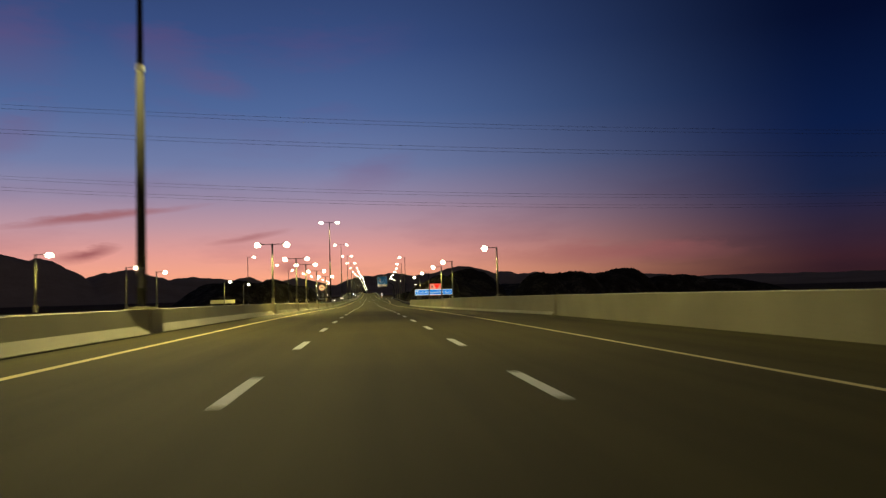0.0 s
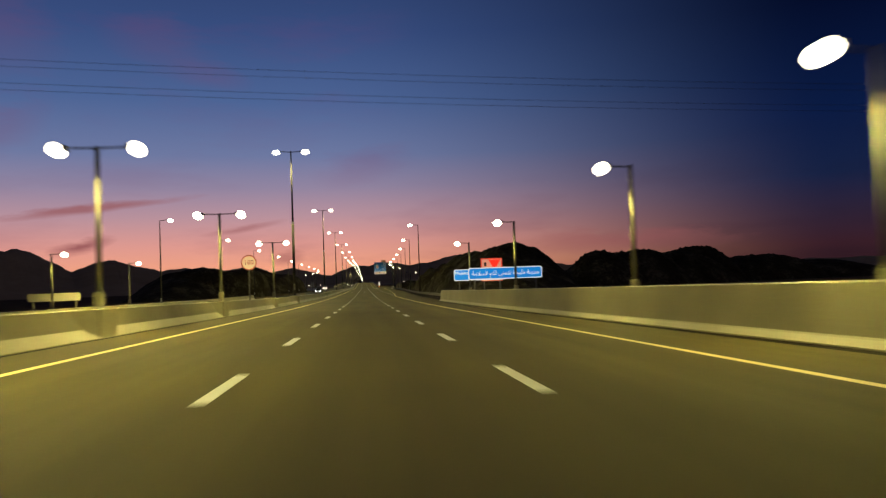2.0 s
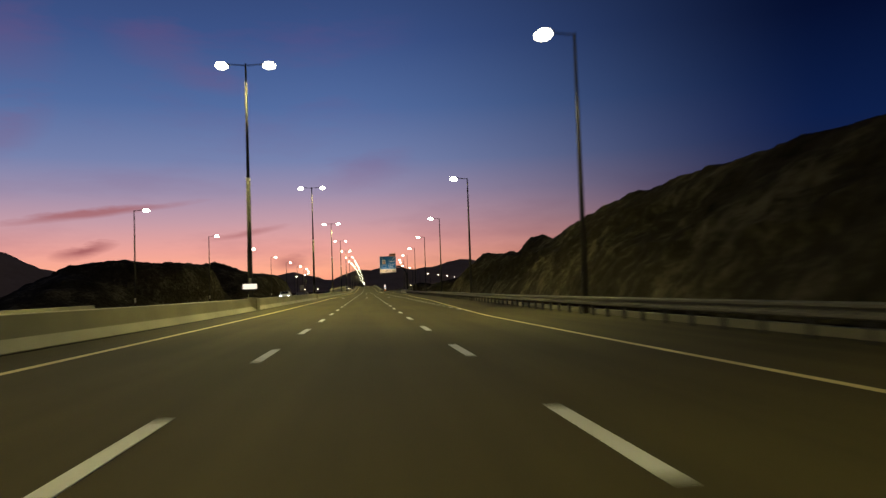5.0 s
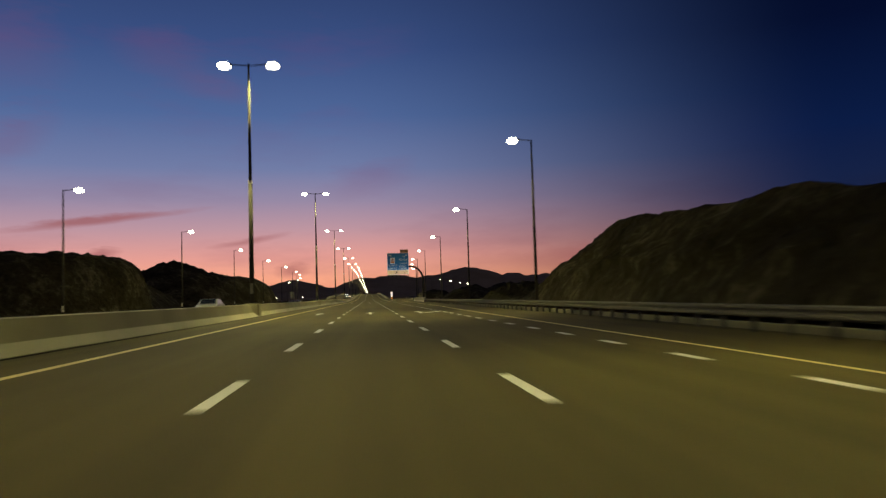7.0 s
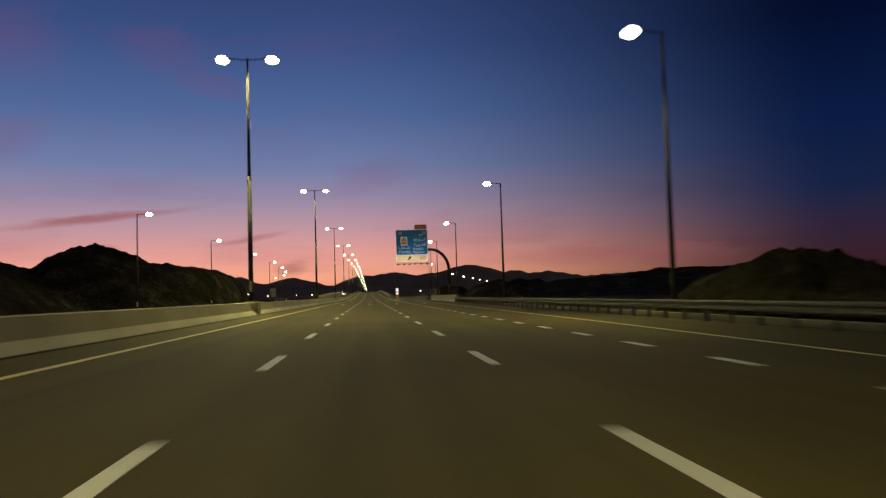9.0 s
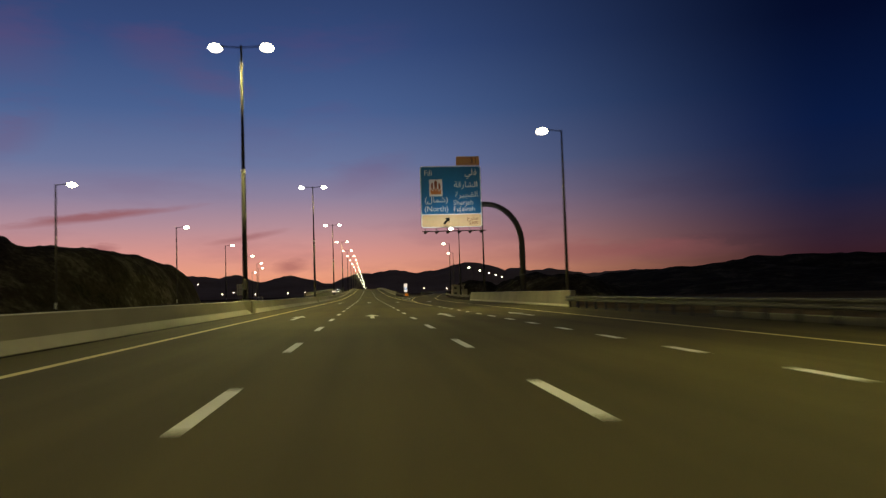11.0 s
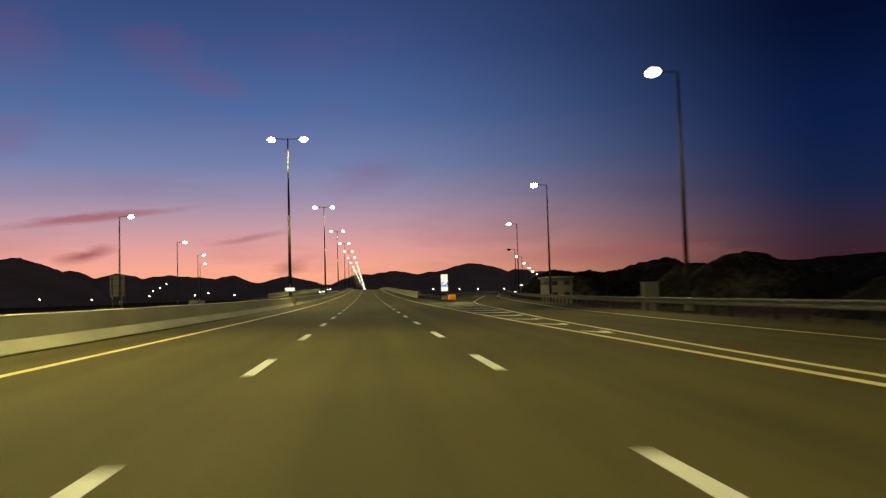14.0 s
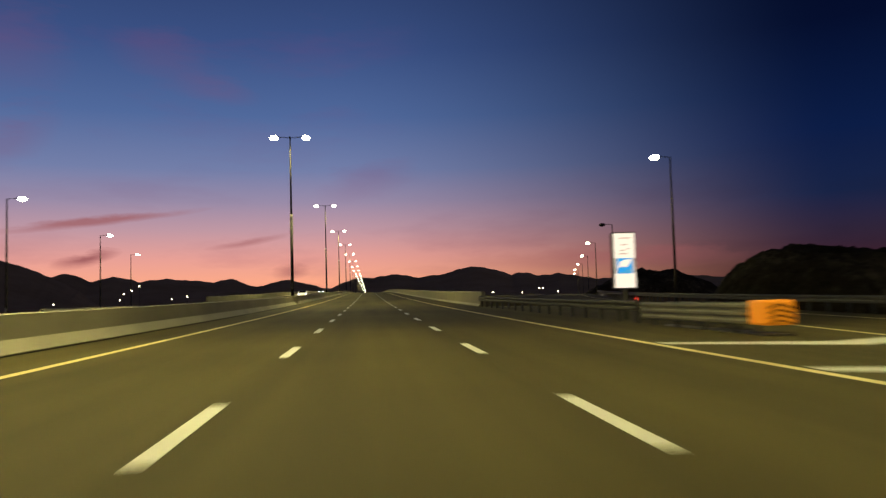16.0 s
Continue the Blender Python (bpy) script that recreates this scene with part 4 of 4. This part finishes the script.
def warning_board():
    """White and red warning board on two posts behind the greeting boards."""
    ob = new("warning_sign")
    tagged(ob, "white warning board with a red triangle and orange foot", "road sign")
    ob.location = (0, 154.1, rise(154.1) + 0.12)
    panel = part("panel", flat(bmesh.new(), 11.4, 13.55, 1.65, 3.9, 0, 0.05, 0.03), LITRED, ob)
    part("face", flat(bmesh.new(), 11.5, 13.45, 2.05, 3.8, -0.008, 0, 0), LITSALMON, panel)
    part("foot_band", flat(bmesh.new(), 11.5, 13.45, 1.7, 2.03, -0.008, 0, 0), LITFACE, panel)
    bm = bmesh.new()
    bm.faces.new([bm.verts.new((x, -0.010, z)) for x, z in ((12.15, 3.75), (13.4, 3.75), (12.75, 2.75))])
    bmesh.ops.solidify(bm, geom=bm.faces[:], thickness=0.006)
    part("warning_triangle", bm, LITRED, panel, "red warning triangle")
    part("symbol", flat(bmesh.new(), 11.72, 11.95, 3.1, 3.5, -0.014, -0.009, 0), BLACK, panel)
    for x in (11.7, 13.25):
        part("post", block(bmesh.new(), x - 0.05, x + 0.05, 0.055, 0.16, -1.2, 3.8, 0.01), GALV, ob)
    return ob


warning_board()


def speed_sign():
    ob = new("speed_sign")
    tagged(ob, "round red-bordered 100 speed limit sign on a post", "road sign")
    z0 = 3.25
    part("post", tube(bmesh.new(), [(0, 0.06, 0.8), (0, 0.06, 3.6)], 0.045, 10), GALV, ob)
    for r, y0, mat, name in ((0.50, 0.0, DULLRED, "border"), (0.425, -0.012, LITFACE, "face")):
        bm = bmesh.new()
        bmesh.ops.create_cone(bm, cap_ends=True, segments=40, radius1=r, radius2=r, depth=0.02, matrix=pose(0, y0, z0, 90, 0, 0))
        part(name, bm, mat, ob)
    words("lettering", "100", 0.42, BLACK, ob, pose(0, -0.03, z0, 90, 0, 0))
    ob.location = (-7.5, 129.8, rise(129.8) + 0.1)
    return ob


speed_sign()


def totem():
    """A lit advertising box on a stem by the gore."""
    ob = new("advertising_totem")
    tagged(ob, "lit white advertising box with a blue picture", "advertising sign")
    ob.location = (9.68, 585.3, road_z(9.7, 585) )
    part("stem", block(bmesh.new(), -0.12, 0.12, 0.05, 0.25, -0.6, 1.25, 0.02), DARKSTEEL, ob)
    case = part("case", block(bmesh.new(), -0.46, 0.46, 0.0, 0.3, 1.18, 3.4, 0.05), DARKSTEEL, ob)
    part("lit_face", block(bmesh.new(), -0.42, 0.42, -0.012, -0.001, 1.23, 3.35), BOXGLOW, case, "glowing white face")
    picture = part("picture", block(bmesh.new(), -0.30, 0.30, -0.02, -0.013, 1.78, 2.38), BOXBLUE, case, "blue printed picture with a pale shape")
    for mat, outline in ((BOXGLOW, [(-0.26, 2.0), (-0.1, 2.06), (0.05, 2.02), (0.22, 2.2), (0.26, 2.34), (0.0, 2.32), (-0.2, 2.24)]), (BOXPALE, [(-0.28, 1.84), (0.0, 1.86), (0.12, 1.96), (0.28, 1.9), (0.28, 1.81), (-0.28, 1.8)])):
        bm = bmesh.new()
        bm.faces.new([bm.verts.new((u, -0.0215, w)) for u, w in outline])
        bmesh.ops.solidify(bm, geom=bm.faces[:], thickness=0.003)
        part("printed_shape", bm, mat, picture)
    for x in (-0.40, -0.345, 0.345, 0.40):
        part("printed_strip", block(bmesh.new(), x - 0.014, x + 0.014, -0.02, -0.013, 1.78, 2.38), BLACK, case, "dark printed strip")
    for a, b, z in ((-0.18, 0.27, 3.16), (-0.12, 0.1, 2.9), (0.1, 0.2, 2.74), (-0.15, 0.02, 2.68), (-0.2, 0.1, 2.55)):
        part("text_bar", block(bmesh.new(), a, b, -0.02, -0.013, z - 0.022, z + 0.022), BOXTEXT, case)
    return ob


totem()


def crash_cushion():
    """An orange nose box before two flanks of three-ribbed steel rail on posts."""
    ob = new("crash_cushion")
    tagged(ob, "orange reflective crash cushion with ribbed steel flanks at the gore nose", "crash cushion")
    ob.location = (9.35, 573.5, road_z(9.3, 573.5))
    nose = part("nose", block(bmesh.new(), -0.38, 0.38, -0.05, 0.75, 0.26, 0.86, 0.06), ORANGE, ob, "orange reflective nose box")
    for k in range(4):
        for side in (-1, 1):
            z = 0.28 + 0.125 * k
            bm = bmesh.new()
            corners = [(0.01, z + 0.08), (0.31, z - 0.02 + 0.02 * (k == 0)), (0.31, z + 0.025), (0.01, z + 0.125)]
            bm.faces.new([bm.verts.new((side * u, -0.054, w)) for u, w in corners])
            bmesh.ops.solidify(bm, geom=bm.faces[:], thickness=0.003)
            part("chevron_bar", bm, BROWN, nose, "dark printed chevron bar")
    prof = []
    for k in range(3):
        z = 0.24 + 0.2 * k
        prof += [(0.0, z), (0.055, z + 0.045), (0.055, z + 0.10), (0.0, z + 0.15)]
    prof += [(-0.012, z + 0.15), (-0.012, 0.24)]
    for side in (-1, 1):
        run = [(side * (0.34 + 0.014 * y), y, 0.0) for y in (0.76, 2.0, 4.0, 6.0, 8.0)]
        if side < 0:
            part("flank_rail", sweep([(-u, v) for u, v in prof], run), GALV, ob, "three-ribbed galvanised rail")
        else:
            part("flank_rail", sweep(prof, run), GALV, ob, "three-ribbed galvanised rail")
        for y in (1.6, 3.4, 5.2, 7.0):
            x = side * (0.27 + 0.014 * y)
            part("post", block(bmesh.new(), x - 0.05, x + 0.05, y - 0.06, y + 0.06, -0.2, 0.80), DARKSTEEL, ob)
    part("base", block(bmesh.new(), -0.32, 0.32, 0.0, 8.0, -0.12, 0.05, 0.01), DARKSTEEL, ob)
    return ob


crash_cushion()


def kiosk():
    """Small plastered service building."""
    ob = new("service_building")
    tagged(ob, "small plastered service building beside the exit road", "building")
    ob.location = (22.2, 577.5, -0.5)
    part("wall", block(bmesh.new(), -1.4, 1.4, -2.2, 2.2, 0, 3.0, 0.03), PLASTER, ob)
    part("roof", block(bmesh.new(), -1.6, 1.6, -2.4, 2.4, 3.0, 3.22, 0.04), PLASTER, ob)
    for x in (-0.7, 0.7):
        for z in (2.2, 0.9):
            part("vent", block(bmesh.new(), x - 0.33, x + 0.33, -2.24, -2.19, z, z + 0.5, 0.01), DARKSTEEL, ob, "dark louvred vent")
    for y in (-1.3, 0.0, 1.3):
        part("vent", block(bmesh.new(), -1.44, -1.39, y - 0.35, y + 0.35, 2.3, 2.6, 0.01), DARKSTEEL, ob, "dark louvred vent")
    return ob


kiosk()


def cabinet(x, y, w, hgt):
    ob = new("roadside_cabinet")
    tagged(ob, "pale roadside equipment box on a pole", "cabinet")
    ob.location = (x, y, road_z(x, y))
    part("body", block(bmesh.new(), -w / 2, w / 2, -0.36, -0.22, 1.5, 1.5 + hgt, 0.02), BOXGLOW, ob, "lit pale panel")
    part("bracket", block(bmesh.new(), -0.05, 0.05, -0.22, -0.15, 1.55, 1.45 + hgt), GALV, ob)
    return ob


def utility_box(x, y, w, d, h):
    """A free-standing equipment box on a plinth."""
    ob = new("utility_box")
    tagged(ob, "weathered grey concrete equipment box standing behind the guard rail", "cabinet")
    ob.location = (x, y, road_z(x, y) - 0.5)
    body = part("body", block(bmesh.new(), -w / 2, w / 2, -d / 2, d / 2, 0.15, h, 0.03), CONCRETE, ob)
    part("plinth", block(bmesh.new(), -w / 2 - 0.06, w / 2 + 0.06, -d / 2 - 0.06, d / 2 + 0.06, -0.5, 0.15, 0.02), CONCRETE, ob)
    part("cap", block(bmesh.new(), -w / 2 - 0.05, w / 2 + 0.05, -d / 2 - 0.05, d / 2 + 0.05, h, h + 0.08, 0.02), KERBSTONE, ob, "pale overhanging cap")
    part("door", block(bmesh.new(), -w / 2 + 0.08, w / 2 - 0.08, -d / 2 - 0.02, -d / 2, 0.25, h - 0.12, 0.008), CONCRETE, body)
    part("door_handle", block(bmesh.new(), w / 2 - 0.2, w / 2 - 0.16, -d / 2 - 0.05, -d / 2 - 0.02, 1.0, 1.2), DARKSTEEL, body)
    return ob


utility_box(19.2, 539, 1.0, 0.8, 2.15)

cabinet(-7.98, 236.0, 0.95, 0.36)
cabinet(-7.98, 568.6, 0.95, 0.36)


def car(x, y, heading, label):
    """A saloon with its headlights on."""
    ob = new("car")
    tagged(ob, label, "car")
    bm = bmesh.new()
    side = [(-2.2, 0.35), (-2.25, 0.75), (-2.0, 0.95), (-1.35, 1.0), (-0.75, 1.42), (0.55, 1.45), (1.25, 1.0), (2.0, 0.88), (2.25, 0.65), (2.2, 0.35)]
    rings = []
    for u, inset in ((-0.88, 0.06), (-0.8, 0.0), (0.8, 0.0), (0.88, 0.06)):
        rings.append([bm.verts.new((u * (0.84 if z > 1.05 else 1.0), yy, z - inset * 0.5)) for yy, z in side])
    for a, b in zip(rings, rings[1:]):
        for k in range(len(side)):
            bm.faces.new((a[k], a[(k + 1) % len(side)], b[(k + 1) % len(side)], b[k]))
    bm.faces.new(rings[0])
    bm.faces.new(rings[-1])
    part("body", bm, CARPAINT, ob)
    bm = bmesh.new()
    for z in (1,):
        quad = [(-0.66, 1.22, 1.04), (0.66, 1.22, 1.04), (0.6, 0.62, 1.42), (-0.6, 0.62, 1.42)]
        bm.faces.new([bm.verts.new((a, b + 0.02, c + 0.01)) for a, b, c in quad])
    part("windscreen", bm, DARKGLASS, ob)
    for wx in (-0.82, 0.82):
        for wy in (-1.35, 1.35):
            wheel = part("wheel", tube(bmesh.new(), [(wx - 0.11, wy, 0.32), (wx + 0.11, wy, 0.32)], 0.32, 20), RUBBER, ob)
            part("rim", tube(bmesh.new(), [(wx - 0.12, wy, 0.32), (wx + 0.12, wy, 0.32)], 0.2, 14), GALV, wheel)
    for wx in (-0.62, 0.62):
        bm = bmesh.new()
        bmesh.ops.create_uvsphere(bm, u_segments=12, v_segments=8, radius=1, matrix=Matrix.LocRotScale((wx, 2.17, 0.68), None, (0.17, 0.08, 0.09)))
        part("headlight", bm, HEADLIGHT, ob, "lit bluish white headlight", True)
    ob.matrix_basis = Matrix.Translation((x, y, road_z(x, y))) @ Matrix.Rotation(radians(heading), 4, "Z")
    return ob


for x, y in ((-14.2, 320), (-12.5, 705), (-16.5, 830)):
    car(x, y, 180, "silver saloon car with lit headlights on the opposite carriageway")

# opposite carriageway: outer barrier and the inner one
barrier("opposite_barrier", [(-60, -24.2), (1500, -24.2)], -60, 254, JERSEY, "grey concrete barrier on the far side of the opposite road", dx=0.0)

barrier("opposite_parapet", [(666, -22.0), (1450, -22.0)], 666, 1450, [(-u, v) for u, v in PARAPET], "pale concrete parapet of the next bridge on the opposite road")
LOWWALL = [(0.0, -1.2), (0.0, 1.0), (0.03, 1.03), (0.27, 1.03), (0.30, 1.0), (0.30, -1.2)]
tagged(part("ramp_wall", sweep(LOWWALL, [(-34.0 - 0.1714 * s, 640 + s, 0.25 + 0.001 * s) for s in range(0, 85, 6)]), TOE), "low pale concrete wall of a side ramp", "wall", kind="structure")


def board(x0, x1, y, z0, z1):
    """A low pale board on two posts beyond the opposite road."""
    ob = new("edge_board")
    tagged(ob, "low pale board on posts beyond the opposite road", "road sign")
    ob.location = (0, y, rise(y))
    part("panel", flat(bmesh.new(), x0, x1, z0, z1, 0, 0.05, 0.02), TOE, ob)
    for x in (x0 + 0.4, x1 - 0.4):
        part("post", block(bmesh.new(), x - 0.05, x + 0.05, 0.055, 0.15, -1.0, z1 - 0.05, 0.01), GALV, ob)
    return ob


board(-27.7, -23.5, 145.5, 1.35, 2.0)


def sign_back():
    """A road sign for the opposite way, seen from behind: bare sheet, stiffeners, two posts."""
    ob = new("sign_back")
    tagged(ob, "grey metal back of a road sign for oncoming traffic", "road sign")
    ob.location = (-34, 597, 0)
    part("panel", flat(bmesh.new(), -1.0, 1.0, 2.0, 4.9, 0.08, 0.12, 0.01), SHEET, ob)
    for z in (2.5, 3.45, 4.4):
        part("stiffener", block(bmesh.new(), -0.95, 0.95, 0.03, 0.08, z - 0.04, z + 0.04), GALV, ob)
    for x in (-0.6, 0.6):
        part("post", block(bmesh.new(), x - 0.05, x + 0.05, -0.07, 0.03, -1.2, 4.7, 0.01), GALV, ob)
    return ob


sign_back()

# distant lights of a settlement and side roads
random.seed(11)
lamp_bm = bmesh.new()
bmesh.ops.create_uvsphere(lamp_bm, u_segments=8, v_segments=6, radius=0.42)
far_lens = mesh_of("lens", lamp_bm, FARGLOW)
pole_bm = bmesh.new()
tube(pole_bm, [(0, 0, -15), (0, 0, -0.2)], 0.08, 6)
far_pole = mesh_of("pole", pole_bm, POLE)
spots = [(52, 1100, 4.9), (73, 1100, 4.3), (88, 1100, 3.9), (109, 1100, 3.5), (121.4, 1100, 6.1), (123.9, 1100, 6.1), (135, 1100, 3.3), (166, 1100, 5.4), (206, 1100, 6.3), (238, 1100, 7.4), (270, 1080, 6.5),
         (-152, 1050, 5.1), (-150, 1052, 8.8), (-146, 1054, 10.8), (-142, 1056, 13.7), (-121, 1050, 4.9), (-111.6, 1050, 6.2), (-93.8, 1050, 4.2), (-191, 1050, 3.7), (-230, 1060, 5.0), (-70, 1080, 4.0), (-58, 1120, 4.2)]
for x, y, z in spots:
    ob = tagged(new("distant_lamp"), "small lit lamp far off in the dark plain", "street lamp", "distant lamps")
    ob.location = (x, y, z)
    for name, data in (("lens", far_lens), ("pole", far_pole)):
        o = new(name, data)
        o.parent = ob

marker = tagged(new("marker_light"), "white lit marker with two round lenses by the exit road", "warning light")
marker.location = (35.0, 669.5, 0)
part("post", tube(bmesh.new(), [(0, 0.1, -1.2), (0, 0.1, 1.1)], 0.05, 8), GALV, marker)
for z in (0.35, 0.92):
    o = new("lens", far_lens)
    o.parent, o.matrix_basis = marker, Matrix.LocRotScale((0, -0.1, z), None, (0.7, 0.5, 0.7))


def small_triangle(x, y, z):
    """A little red-bordered triangle on a stake by the exit road."""
    ob = new("triangle_sign")
    tagged(ob, "small red and white warning triangle on a stake", "road sign")
    ob.location = (x, y, z)
    part("stake", tube(bmesh.new(), [(0, 0.05, -1.6), (0, 0.05, 0.2)], 0.035, 8), GALV, ob)
    for size, yy, mat, name in ((0.62, 0.0, LITRED, "border"), (0.34, -0.014, LITWHITE, "face")):
        bm = bmesh.new()
        bm.faces.new([bm.verts.new((size * u, yy, size * v)) for u, v in ((-0.87, -0.5), (0.87, -0.5), (0.0, 1.0))])
        bmesh.ops.solidify(bm, geom=bm.faces[:], thickness=0.012)
        part(name, bm, mat, ob)
    return ob


small_triangle(30.5, 643, 0.25)


# ---- overhead power lines that cross the road ----
def power_line(y, heights, label):
    ob = new("power_line")
    tagged(ob, label, "power line", "power lines")
    ob.location = (0, y, 0)
    for k, z in enumerate(heights):
        run = [(x, 0.45 * k, z - 0.042 * x + 0.00022 * x * x) for x in range(-150, 151, 10)]
        part("cable", tube(bmesh.new(), run, 0.016, 6), DARKSTEEL, ob)
    for x in (-150, 150):
        top = max(heights) - 0.042 * x + 0.00022 * x * x
        part("pole", tube(bmesh.new(), [(x, 0.7, -1.0), (x, 0.7, top + 1.2)], [0.32, 0.16], 12), GALV, ob)
        for z in heights:
            part("crossarm", block(bmesh.new(), x - 0.07, x + 0.07, -0.5, 2.2, z - 0.042 * x + 0.00022 * x * x - 0.12, z - 0.042 * x + 0.00022 * x * x - 0.03), GALV, ob)
    return ob


power_line(108.5, [25.5, 25.1, 22.5, 22.1], "thin dark overhead power cables crossing high over the road")
power_line(150.0, [21.8, 21.3, 19.9, 19.4], "thin dark overhead power cables crossing high over the road")
